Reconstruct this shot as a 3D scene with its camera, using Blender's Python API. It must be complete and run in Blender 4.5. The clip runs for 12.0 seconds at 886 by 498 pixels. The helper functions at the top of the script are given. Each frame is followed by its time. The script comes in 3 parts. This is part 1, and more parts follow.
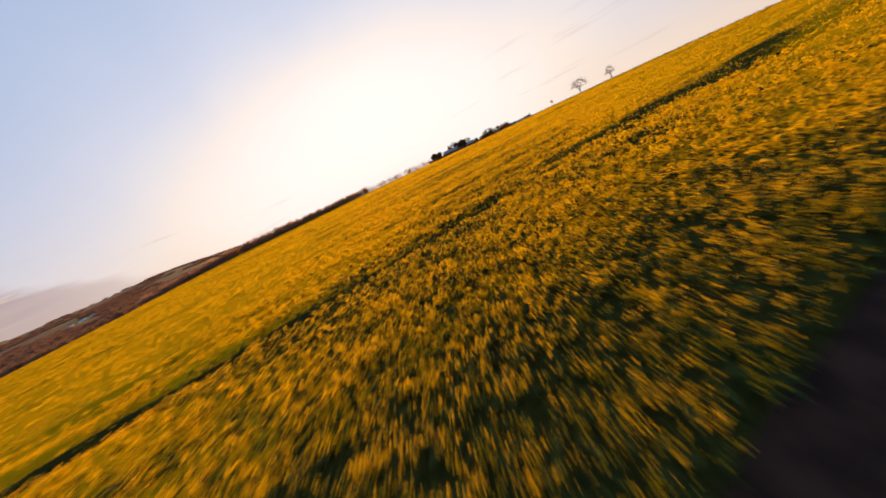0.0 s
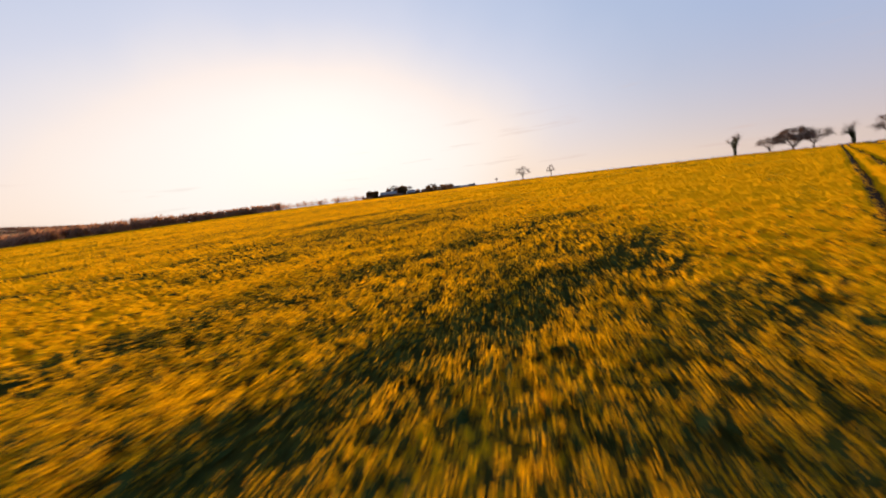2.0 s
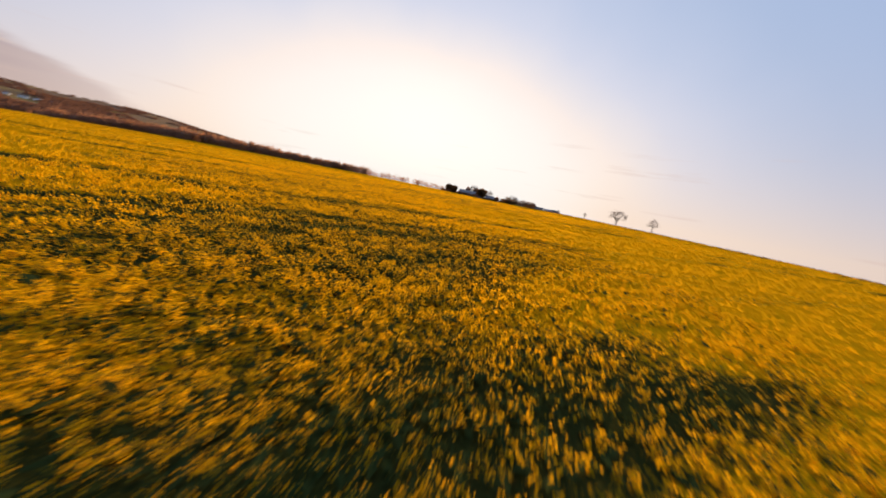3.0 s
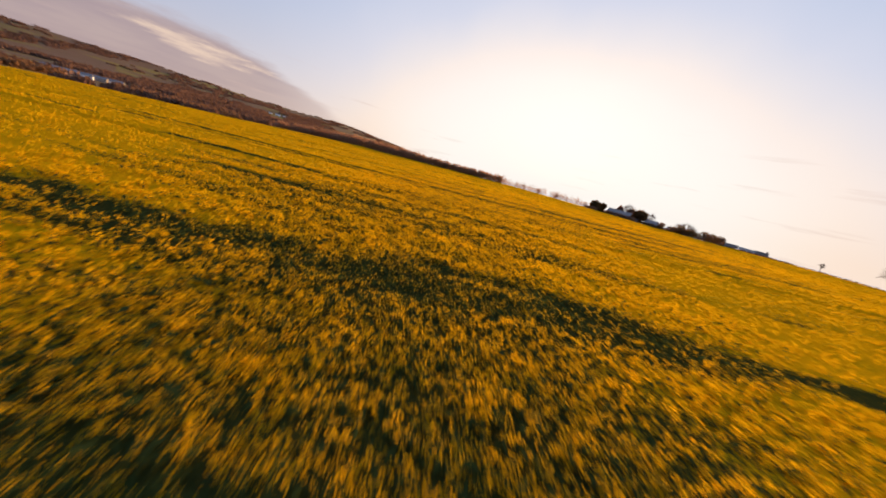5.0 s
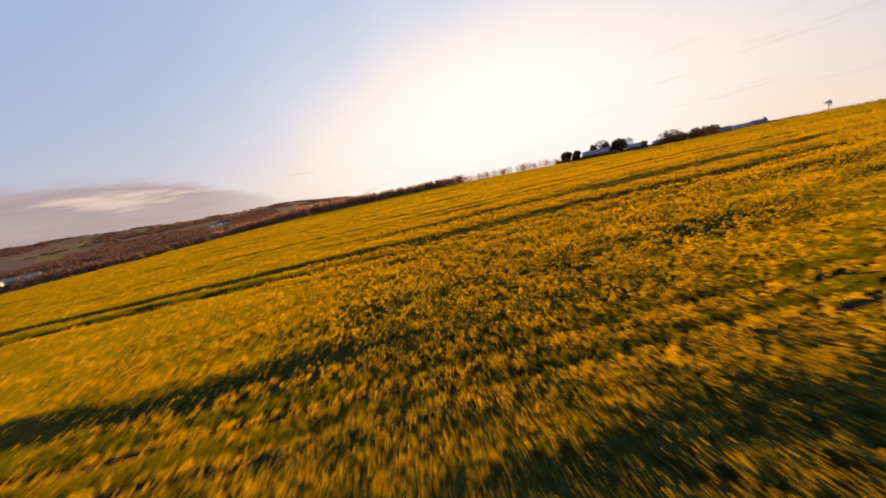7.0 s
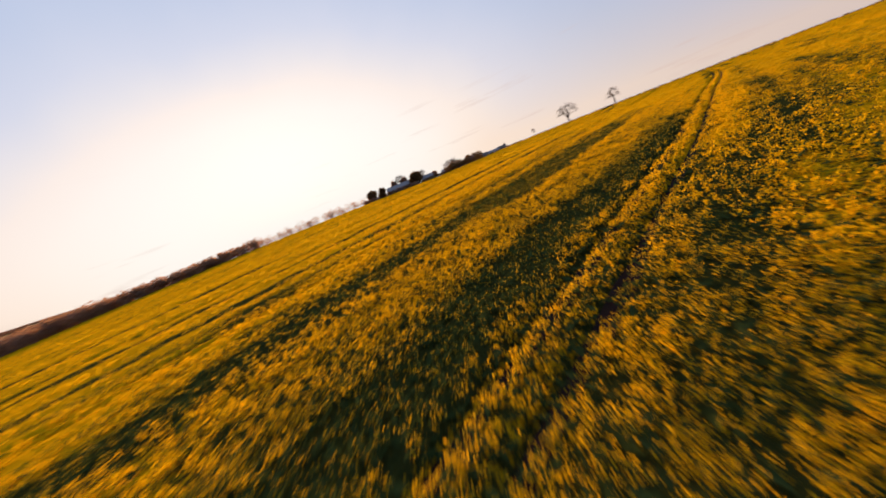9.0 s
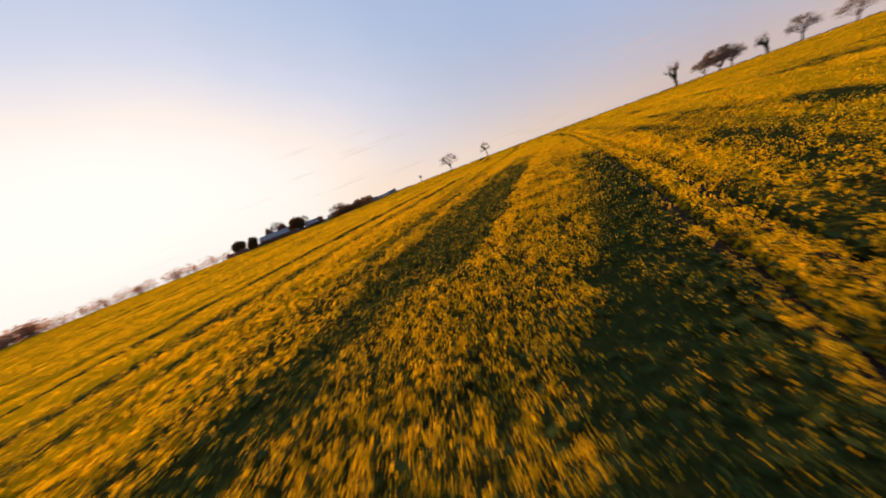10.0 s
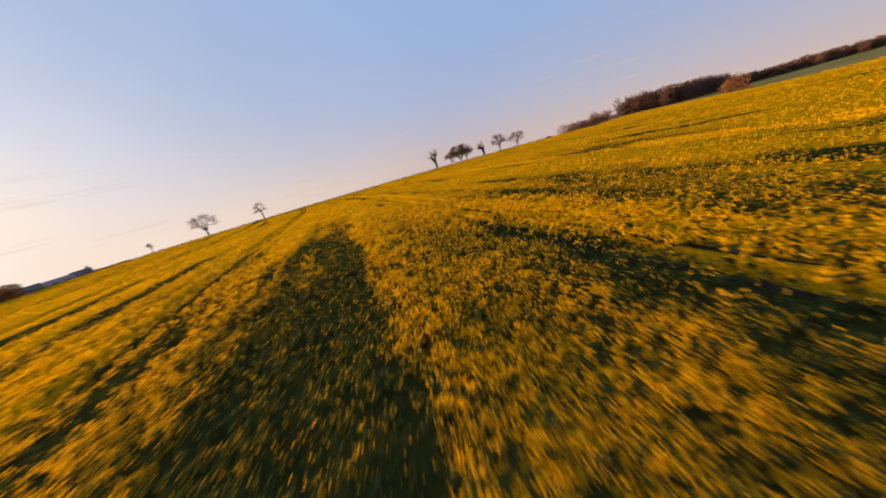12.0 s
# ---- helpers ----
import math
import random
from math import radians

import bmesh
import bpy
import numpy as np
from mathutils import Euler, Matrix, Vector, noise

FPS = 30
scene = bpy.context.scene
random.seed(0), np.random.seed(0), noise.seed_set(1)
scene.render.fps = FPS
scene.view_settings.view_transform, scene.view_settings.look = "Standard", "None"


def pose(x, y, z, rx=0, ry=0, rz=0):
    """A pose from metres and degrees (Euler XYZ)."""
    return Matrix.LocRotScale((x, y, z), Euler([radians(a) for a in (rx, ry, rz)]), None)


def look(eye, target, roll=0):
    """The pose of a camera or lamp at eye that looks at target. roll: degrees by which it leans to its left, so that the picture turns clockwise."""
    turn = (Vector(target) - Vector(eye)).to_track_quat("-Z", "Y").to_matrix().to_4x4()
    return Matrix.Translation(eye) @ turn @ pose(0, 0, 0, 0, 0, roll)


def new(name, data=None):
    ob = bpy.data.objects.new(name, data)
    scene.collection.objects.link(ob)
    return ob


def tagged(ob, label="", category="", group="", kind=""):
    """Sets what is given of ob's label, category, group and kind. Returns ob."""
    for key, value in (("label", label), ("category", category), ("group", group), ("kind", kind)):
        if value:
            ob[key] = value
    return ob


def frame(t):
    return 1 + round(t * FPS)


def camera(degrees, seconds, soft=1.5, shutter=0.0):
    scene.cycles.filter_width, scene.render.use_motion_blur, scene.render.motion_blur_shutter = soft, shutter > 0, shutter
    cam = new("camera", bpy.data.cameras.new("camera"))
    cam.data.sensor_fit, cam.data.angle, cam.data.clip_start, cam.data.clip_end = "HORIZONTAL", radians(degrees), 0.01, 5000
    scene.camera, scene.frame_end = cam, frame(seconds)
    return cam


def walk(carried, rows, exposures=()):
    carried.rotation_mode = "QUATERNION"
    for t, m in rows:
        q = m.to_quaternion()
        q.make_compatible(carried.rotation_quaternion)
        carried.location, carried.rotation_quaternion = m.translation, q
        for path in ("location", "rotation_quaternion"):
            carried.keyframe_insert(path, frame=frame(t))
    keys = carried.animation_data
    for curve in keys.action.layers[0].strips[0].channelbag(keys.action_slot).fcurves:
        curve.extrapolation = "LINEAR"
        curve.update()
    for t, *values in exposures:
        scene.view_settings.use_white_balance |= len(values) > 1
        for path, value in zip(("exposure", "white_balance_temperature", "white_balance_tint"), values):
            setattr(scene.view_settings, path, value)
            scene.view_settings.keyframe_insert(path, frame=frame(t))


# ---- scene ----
cam = camera(112.6, 12.0, soft=1.7, shutter=0.42)
PATH = [
    (0, (42.625, 12.397, 4.472), (30.281, 27.045, -1.279), -25.70),
    (0.5, (36.863, 19.125, 4.199), (26.846, 35.443, -1.578), -25.54),
    (1, (32.927, 26.300, 3.860), (24.872, 43.719, -1.771), -22.25),
    (1.5, (30.612, 33.926, 3.475), (23.447, 51.935, -1.460), -16.13),
    (2, (29.255, 41.379, 3.474), (21.690, 59.392, -0.804), -7.29),
    (2.5, (28.036, 48.627, 3.815), (18.977, 65.996, -0.215), 2.59),
    (3, (26.718, 54.933, 4.346), (15.525, 70.952, 0.090), 11.18),
    (4.8, (10.699, 68.880, 5.871), (-5.428, 79.295, 0.260), 16.25),
    (5, (8.170, 70.429, 5.974), (-8.267, 80.352, 0.371), 14.49),
    (5.5, (1.303, 73.693, 6.133), (-15.608, 82.967, 0.842), 8.83),
    (6, (-6.332, 76.677, 6.186), (-23.361, 85.943, 1.271), 1.87),
    (6.5, (-13.993, 79.988, 6.357), (-30.806, 89.754, 1.673), -5.52),
    (7, (-21.383, 83.605, 6.422), (-37.590, 94.387, 1.829), -12.40),
    (7.2, (-24.080, 85.064, 6.472), (-39.895, 96.397, 1.840), -14.52),
    (8.8, (-40.761, 101.252, 5.162), (-49.226, 118.572, -0.164), -22.09),
    (9, (-41.973, 103.536, 5.002), (-49.001, 121.508, -0.253), -22.27),
    (9.5, (-44.208, 109.243, 4.831), (-47.421, 128.290, -0.356), -22.04),
    (10, (-45.308, 115.118, 4.681), (-44.846, 134.420, -0.536), -21.08),
    (10.5, (-45.637, 120.871, 4.714), (-41.321, 139.671, -0.571), -19.53),
    (11, (-44.605, 127.005, 4.612), (-36.977, 144.654, -0.893), -18.01),
    (11.5, (-42.164, 133.190, 4.532), (-31.594, 149.199, -1.122), -16.86),
    (12, (-38.650, 139.230, 4.438), (-25.475, 153.138, -1.305), -15.75),
]
walk(cam, [(t, look(eye, target, roll)) for t, eye, target, roll in PATH], [(0, 1.0), (12, 1.0)])

# ---------------------------------------------------------------- light
SUN_AZ, SUN_EL = radians(42.0), radians(8.0)          # azimuth counted from +y towards -x
SUN_DIR = Vector((-math.sin(SUN_AZ) * math.cos(SUN_EL), math.cos(SUN_AZ) * math.cos(SUN_EL), math.sin(SUN_EL)))
sun_data = bpy.data.lights.new("sun", "SUN")
sun_data.energy, sun_data.angle, sun_data.color = 3.9, radians(3.0), (1.0, 0.58, 0.22)
sun = new("sun", sun_data)
sun.matrix_world = look(SUN_DIR * 50, (0, 0, 0))


class Nodes:
    """Short hand for building a node tree."""

    def __init__(self, tree):
        self.tree = tree
        tree.nodes.clear()

    def add(self, kind, inputs=None, **props):
        n = self.tree.nodes.new(kind)
        for key, value in props.items():
            setattr(n, key, value)
        for key, value in (inputs or {}).items():
            if isinstance(value, bpy.types.NodeSocket):
                self.tree.links.new(value, n.inputs[key])
            else:
                n.inputs[key].default_value = value
        return n

    def math(self, op, a, b=0.0, c=0.0, clamp=False):
        return self.add("ShaderNodeMath", {0: a, 1: b, 2: c}, operation=op, use_clamp=clamp).outputs[0]

    def vmath(self, op, a, b):
        n = self.add("ShaderNodeVectorMath", {0: a, 1: b}, operation=op)
        return n.outputs["Value"] if op == "DOT_PRODUCT" else n.outputs["Vector"]

    def mix(self, fac, a, b, blend="MIX"):
        n = self.add("ShaderNodeMix", {0: fac}, data_type="RGBA", blend_type=blend)
        for socket, value in ((n.inputs[6], a), (n.inputs[7], b)):
            if isinstance(value, bpy.types.NodeSocket):
                self.tree.links.new(value, socket)
            else:
                socket.default_value = (*value, 1.0)
        return n.outputs[2]

    def smooth(self, value, lo, hi):
        return self.add("ShaderNodeMapRange", {0: value, 1: lo, 2: hi, 3: 0.0, 4: 1.0}, interpolation_type="SMOOTHSTEP").outputs[0]

    def noise(self, vector, scale, detail=3.0, rough=0.55):
        return self.add("ShaderNodeTexNoise", {"Vector": vector, "Scale": scale, "Detail": detail, "Roughness": rough}).outputs[0]


world = bpy.data.worlds.new("world")
scene.world = world
world.use_nodes = True
W = Nodes(world.node_tree)
way = W.add("ShaderNodeTexCoord").outputs["Generated"]
sky = W.add("ShaderNodeTexSky", sky_type="NISHITA", sun_disc=False, sun_elevation=SUN_EL, sun_rotation=-SUN_AZ,
            altitude=60.0, air_density=1.0, dust_density=1.2, ozone_density=1.6)
height = W.add("ShaderNodeSeparateXYZ", {0: way}).outputs[2]
# haze that whitens the sky towards the horizon, and the bright aureole round the low sun
above = W.vmath("MAXIMUM", way, (-1.0, -1.0, 0.015))
W.tree.links.new(above, sky.inputs[0])
squash = (1.0, 1.0, 2.05)
GLOW_DIR = (-math.sin(SUN_AZ), math.cos(SUN_AZ), 0.06)                     # the aureole sinks into the haze
toward = W.vmath("DOT_PRODUCT", W.vmath("NORMALIZE", W.vmath("MULTIPLY", above, squash), (0, 0, 0)),
                 GLOW_DIR)
near_sun = W.math("MAXIMUM", toward, 0.0)
level = W.math("SUBTRACT", 1.0, W.math("MAXIMUM", height, 0.0))
haze = W.math("POWER", level, 5.8)
ragged = W.math("MULTIPLY", W.math("SUBTRACT", W.noise(way, 3.0, 3.0), 0.5), 0.035)
angle = W.math("ADD", W.math("DIVIDE", W.math("ARCCOSINE", toward), math.pi), ragged)
ramp = W.add("ShaderNodeValToRGB", {0: angle})
stops = ((0, (0.99, 0.96, 0.93)), (22, (0.98, 0.94, 0.905)), (28, (0.985, 0.915, 0.88)), (33.5, (0.96, 0.85, 0.81)), (37.5, (0.81, 0.775, 0.82)),
         (42.5, (0.65, 0.68, 0.82)), (49, (0.53, 0.60, 0.785)), (57.5, (0.415, 0.515, 0.73)), (67, (0.36, 0.475, 0.72)), (78, (0.335, 0.465, 0.735)), (98, (0.28, 0.435, 0.73)), (140, (0.25, 0.40, 0.70)))
while len(ramp.color_ramp.elements) < len(stops):
    ramp.color_ramp.elements.new(0.5)
for element, (deg, tone) in zip(ramp.color_ramp.elements, stops):
    element.position, element.color = deg / 180, (*tone, 1)
base = W.mix(0.006, ramp.outputs[0], sky.outputs[0])
cream = W.mix(near_sun, (0.70, 0.51, 0.40), (1.04, 0.84, 0.69))
cream = W.mix(W.smooth(near_sun, 0.80, 0.97), cream, (0.99, 0.935, 0.875))
lit = W.mix(W.math("MULTIPLY", haze, W.math("MULTIPLY_ADD", near_sun, 0.20, 0.78)), base, cream)
# mauve cloud bank low over the valley, tapering towards the sun, with one bright rent; thin streaks elsewhere
bank = W.noise(W.vmath("MULTIPLY", way, (1.0, 1.0, 6.0)), 2.6, 6.0, 0.6)
fine_bank = W.noise(W.vmath("MULTIPLY", way, (1.0, 1.0, 5.0)), 8.0, 5.0, 0.6)
valley_way = (-math.sin(radians(112)), math.cos(radians(112)), 0.0)
over_valley = W.vmath("DOT_PRODUCT", way, valley_way)
top = W.math("MULTIPLY_ADD", W.smooth(over_valley, 0.84, 0.985), 0.128, 0.028)
rough = W.math("ADD", W.math("MULTIPLY", W.math("SUBTRACT", bank, 0.5), 0.07), W.math("MULTIPLY", W.math("SUBTRACT", fine_bank, 0.5), 0.05))
cloud = W.smooth(W.math("ADD", W.math("SUBTRACT", top, height), rough), -0.010, 0.030)
cloud = W.math("MULTIPLY", cloud, W.math("MULTIPLY_ADD", W.smooth(over_valley, 0.84, 0.965), 0.55, 0.28))
cloud = W.math("MULTIPLY", cloud, W.smooth(over_valley, 0.76, 0.86))
across = W.vmath("DOT_PRODUCT", way, (-math.cos(radians(100)), -math.sin(radians(100)), 0.0))
rise = W.math("SUBTRACT", height, W.math("MULTIPLY_ADD", across, 0.06, 0.104))
rent = W.math("ADD", W.math("POWER", W.math("ABSOLUTE", W.math("DIVIDE", across, 0.105)), 2.0), W.math("POWER", W.math("ABSOLUTE", W.math("DIVIDE", rise, 0.016)), 2.0))
wisps = W.noise(W.vmath("MULTIPLY", way, (1.0, 1.0, 8.0)), 7.0, 6.0, 0.65)
rent = W.math("MULTIPLY", W.smooth(W.math("ADD", W.math("MULTIPLY", rent, 0.45), W.math("MULTIPLY", W.math("SUBTRACT", wisps, 0.5), 4.5)), 1.0, -0.35), 0.85)
tone = W.mix(W.smooth(bank, 0.35, 0.65), (0.40, 0.29, 0.30), (0.50, 0.37, 0.345))
lit = W.mix(cloud, lit, W.mix(rent, tone, (0.93, 0.68, 0.50)))
streak = W.smooth(W.noise(W.vmath("MULTIPLY", way, (1.0, 1.0, 14.0)), 3.4, 5.0, 0.55), 0.60, 0.72)
streak = W.math("MULTIPLY", streak, W.math("MULTIPLY", W.smooth(height, 0.26, 0.10), 0.35))
lit = W.mix(streak, lit, (0.68, 0.50, 0.44))
background = W.add("ShaderNodeBackground", {0: lit, 1: 0.5})
W.add("ShaderNodeOutputWorld", {0: background.outputs[0]})


# ---------------------------------------------------------------- materials
def material(name):
    mat = bpy.data.materials.new(name)
    mat.use_nodes = True
    return mat, Nodes(mat.node_tree)


def plain(name, color, rough=0.8, scale=3.0, vary=0.35, bump=0.2, random_tint=0.0):
    """A matt surface with coarse and fine variation of its tone, and fine relief."""
    mat, N = material(name)
    at = N.add("ShaderNodeTexCoord").outputs["Object"]
    coarse, fine = N.noise(at, scale * 0.25, 3.0), N.noise(at, scale * 4.0, 4.0)
    tone = N.math("ADD", N.math("MULTIPLY", coarse, vary), N.math("MULTIPLY", fine, vary))
    tone = N.math("ADD", tone, 1.0 - vary)
    if random_tint:
        island = N.add("ShaderNodeNewGeometry").outputs["Random Per Island"]
        tone = N.math("MULTIPLY", tone, N.math("MULTIPLY_ADD", island, random_tint, 1.0 - random_tint / 2))
    col = N.mix(1.0, color, N.add("ShaderNodeCombineColor", {0: tone, 1: tone, 2: tone}).outputs[0], "MULTIPLY")
    b = N.add("ShaderNodeBump", {"Height": fine, "Strength": bump, "Distance": 0.05}).outputs[0]
    p = N.add("ShaderNodeBsdfPrincipled", {"Base Color": col, "Roughness": rough, "Normal": b, "Specular IOR Level": 0.25})
    N.add("ShaderNodeOutputMaterial", {0: p.outputs[0]})
    return mat


def leafy(name, color_a, color_b, through_color, share=0.45, gloss=0.0):
    """Thin plant tissue: diffuse and translucent, each piece with its own tone."""
    mat, N = material(name)
    island = N.add("ShaderNodeNewGeometry").outputs["Random Per Island"]
    at = N.add("ShaderNodeTexCoord").outputs["Object"]
    patch = N.noise(at, 0.15, 3.0)
    col = N.mix(N.math("ADD", N.math("MULTIPLY", island, 0.7), N.math("MULTIPLY", patch, 0.35), clamp=True), color_a, color_b)
    d = N.add("ShaderNodeBsdfDiffuse", {0: col})
    t = N.add("ShaderNodeBsdfTranslucent", {0: N.mix(0.5, col, through_color)})
    m = N.add("ShaderNodeMixShader", {0: share, 1: d.outputs[0], 2: t.outputs[0]})
    out = m.outputs[0]
    if gloss:
        g = N.add("ShaderNodeBsdfGlossy", {0: (1, 1, 1, 1), 1: 0.45})
        out = N.add("ShaderNodeMixShader", {0: gloss, 1: out, 2: g.outputs[0]}).outputs[0]
    N.add("ShaderNodeOutputMaterial", {0: out})
    return mat


FLOWER = leafy("rape_flower", (0.66, 0.375, 0.004), (0.88, 0.525, 0.006), (0.98, 0.53, 0.005), 0.55)
LEAF = leafy("rape_leaf", (0.025, 0.041, 0.013), (0.070, 0.092, 0.026), (0.09, 0.12, 0.025), 0.4, 0.0)
BARK = plain("bark", (0.085, 0.060, 0.045), 0.9, 6.0, 0.5)
TWIG = plain("twig", (0.20, 0.13, 0.095), 0.9, 6.0, 0.4)
IVY = leafy("ivy_leaf", (0.020, 0.032, 0.014), (0.05, 0.06, 0.022), (0.06, 0.07, 0.02), 0.25)
# leaf colour browned and lightened to imitate glare round the low sun
GLARE_EVERGREEN = leafy("glare_evergreen_leaf", (0.085, 0.052, 0.028), (0.16, 0.095, 0.044), (0.34, 0.17, 0.06), 0.5)
# lightened and made translucent, so the colour stands in for haze and sun glow
HAZY_TWIGS = leafy("hazy_wood_twigs", (0.20, 0.118, 0.082), (0.34, 0.195, 0.13), (0.50, 0.25, 0.13), 0.62)
# the same twigs with less glow; the reddish tone stands in for distant haze
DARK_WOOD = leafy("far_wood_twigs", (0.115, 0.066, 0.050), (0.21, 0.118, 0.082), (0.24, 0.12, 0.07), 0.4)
RUSSET = leafy("russet_twigs", (0.20, 0.105, 0.055), (0.30, 0.155, 0.075), (0.32, 0.15, 0.06), 0.3)
SLATE = plain("slate_roof", (0.23, 0.20, 0.195), 0.8, 2.0, 0.3)
FELT = plain("felt_roof", (0.13, 0.105, 0.095), 0.9, 2.0, 0.3)
STONE = plain("rendered_wall", (0.30, 0.25, 0.215), 0.9, 1.2, 0.3)
WHITE = plain("white_wall", (0.78, 0.76, 0.72), 0.8, 1.2, 0.15)
BRICK = plain("brick_chimney", (0.22, 0.12, 0.09), 0.9, 4.0, 0.4)
GLASS = plain("window_glass", (0.03, 0.035, 0.04), 0.15, 1.0, 0.1)
TIMBER = plain("door_timber", (0.10, 0.08, 0.06), 0.7, 3.0, 0.3)


def ground_material():
    mat, N = material("ground")
    at = N.add("ShaderNodeTexCoord").outputs["Object"]
    inside = N.add("ShaderNodeAttribute", attribute_name="field").outputs["Fac"]
    clods, fine = N.noise(at, 1.3, 4.0), N.noise(at, 14.0, 5.0)
    soil = N.mix(N.smooth(clods, 0.35, 0.7), (0.022, 0.011, 0.008), (0.046, 0.023, 0.016))
    soil = N.mix(N.math("MULTIPLY", N.smooth(fine, 0.5, 0.75), 0.5), soil, (0.026, 0.032, 0.010))
    cells = N.add("ShaderNodeTexVoronoi", {"Vector": at, "Scale": 0.0042}).outputs["Color"]
    pick = N.add("ShaderNodeSeparateColor", {0: cells}).outputs[0]
    big, mid = N.noise(at, 0.006, 5.0), N.noise(at, 0.05, 4.0)
    land = N.mix(N.smooth(pick, 0.25, 0.45), (0.175, 0.085, 0.050), (0.175, 0.100, 0.038))
    land = N.mix(N.smooth(pick, 0.62, 0.67), land, (0.23, 0.15, 0.03))
    land = N.mix(N.smooth(big, 0.45, 0.58), land, (0.17, 0.085, 0.045))
    land = N.mix(N.math("MULTIPLY", mid, 0.5), land, (0.13, 0.085, 0.035))
    grass = N.add("ShaderNodeAttribute", attribute_name="pasture").outputs["Fac"]
    meadow = N.mix(N.smooth(mid, 0.35, 0.7), (0.15, 0.14, 0.026), (0.27, 0.205, 0.05))
    col = N.mix(inside, N.mix(grass, land, meadow), soil)
    b = N.add("ShaderNodeBump", {"Height": clods, "Strength": 0.6, "Distance": 0.1}).outputs[0]
    p = N.add("ShaderNodeBsdfPrincipled", {"Base Color": col, "Roughness": 0.95, "Normal": b, "Specular IOR Level": 0.1})
    N.add("ShaderNodeOutputMaterial", {0: p.outputs[0]})
    return mat


def canopy_material():
    """The crop far off, where single plants merge: flower heads over green, by how much each stretch blooms and how far
    it lies from the flight.
    """
    mat, N = material("crop_canopy")
    at = N.add("ShaderNodeTexCoord").outputs["Object"]
    bloom = N.add("ShaderNodeAttribute", attribute_name="bloom").outputs["Fac"]
    heads = N.noise(at, 4.2, 4.0, 0.8)
    amount = N.math("ADD", N.math("MULTIPLY", bloom, 0.9), N.math("MULTIPLY", N.math("SUBTRACT", heads, 0.5), 1.0))
    green = N.mix(heads, (0.032, 0.040, 0.012), (0.085, 0.088, 0.020))
    # redder than the flowers, standing in for light bounced among the heads
    gold = N.mix(heads, (0.88, 0.43, 0.004), (0.98, 0.535, 0.006))
    col = N.mix(N.smooth(amount, 0.31, 0.44), green, gold)
    # the heads stand upright, so the fine relief faces every way
    grain = N.add("ShaderNodeTexNoise", {"Vector": at, "Scale": 7.0, "Detail": 2.0}).outputs["Color"]
    lean = N.vmath("MULTIPLY", N.vmath("SUBTRACT", grain, (0.5, 0.5, 0.5)), (5.0, 5.0, 1.0))
    b = N.vmath("NORMALIZE", N.vmath("ADD", N.add("ShaderNodeNewGeometry").outputs["Normal"], lean), (0, 0, 0))
    d = N.add("ShaderNodeBsdfDiffuse", {0: col, 2: b})
    t = N.add("ShaderNodeBsdfTranslucent", {0: col, 1: b})
    m = N.add("ShaderNodeMixShader", {0: 0.5, 1: d.outputs[0], 2: t.outputs[0]})
    N.add("ShaderNodeOutputMaterial", {0: m.outputs[0]})
    return mat


GROUND, CANOPY = ground_material(), canopy_material()

# ---------------------------------------------------------------- lie of the land
RNG = np.random.default_rng(7)
CX, CY = -10.0, 85.0            # the middle of the field


def vnoise(x, y, seed=0):
    """Smooth noise from 0 to 1 with a cell of one unit."""
    xi, yi = np.floor(x).astype(np.int64), np.floor(y).astype(np.int64)
    fx, fy = x - xi, y - yi
    fx, fy = fx * fx * (3 - 2 * fx), fy * fy * (3 - 2 * fy)

    def h(a, b):
        n = (a * 374761393 + b * 668265263 + seed * 974634777) & 0x7FFFFFFF
        n = ((n ^ (n >> 13)) * 1274126177) & 0x7FFFFFFF
        return ((n ^ (n >> 16)) & 0xFFFF) / 65535.0

    a, b = h(xi, yi), h(xi + 1, yi)
    c, d = h(xi, yi + 1), h(xi + 1, yi + 1)
    return (a + (b - a) * fx) * (1 - fy) + (c + (d - c) * fx) * fy


def sstep(lo, hi, x):
    k = np.clip((x - lo) / (hi - lo), 0, 1)
    return k * k * (3 - 2 * k)


def polar(x, y):
    dx, dy = np.asarray(x, float) - CX, np.asarray(y, float) - CY
    return np.hypot(dx, dy), np.degrees(np.arctan2(-dx, dy))


def field_edge(az):
    """How far the field reaches from its middle, by azimuth."""
    return brow(az) + 92 * sstep(-52, -58, az) * sstep(-86, -76, az)


def brow(az):
    """How far the level ground reaches before it falls away, by azimuth."""
    return np.interp(az, [-180, -115, -95, -80, -66, -50, -36, -10, 5, 22, 34, 45, 60, 78, 88, 100, 118, 140, 180],
                     [190, 180, 172, 190, 205, 245, 250, 268, 268, 232, 262, 300, 345, 380, 330, 275, 262, 220, 190])


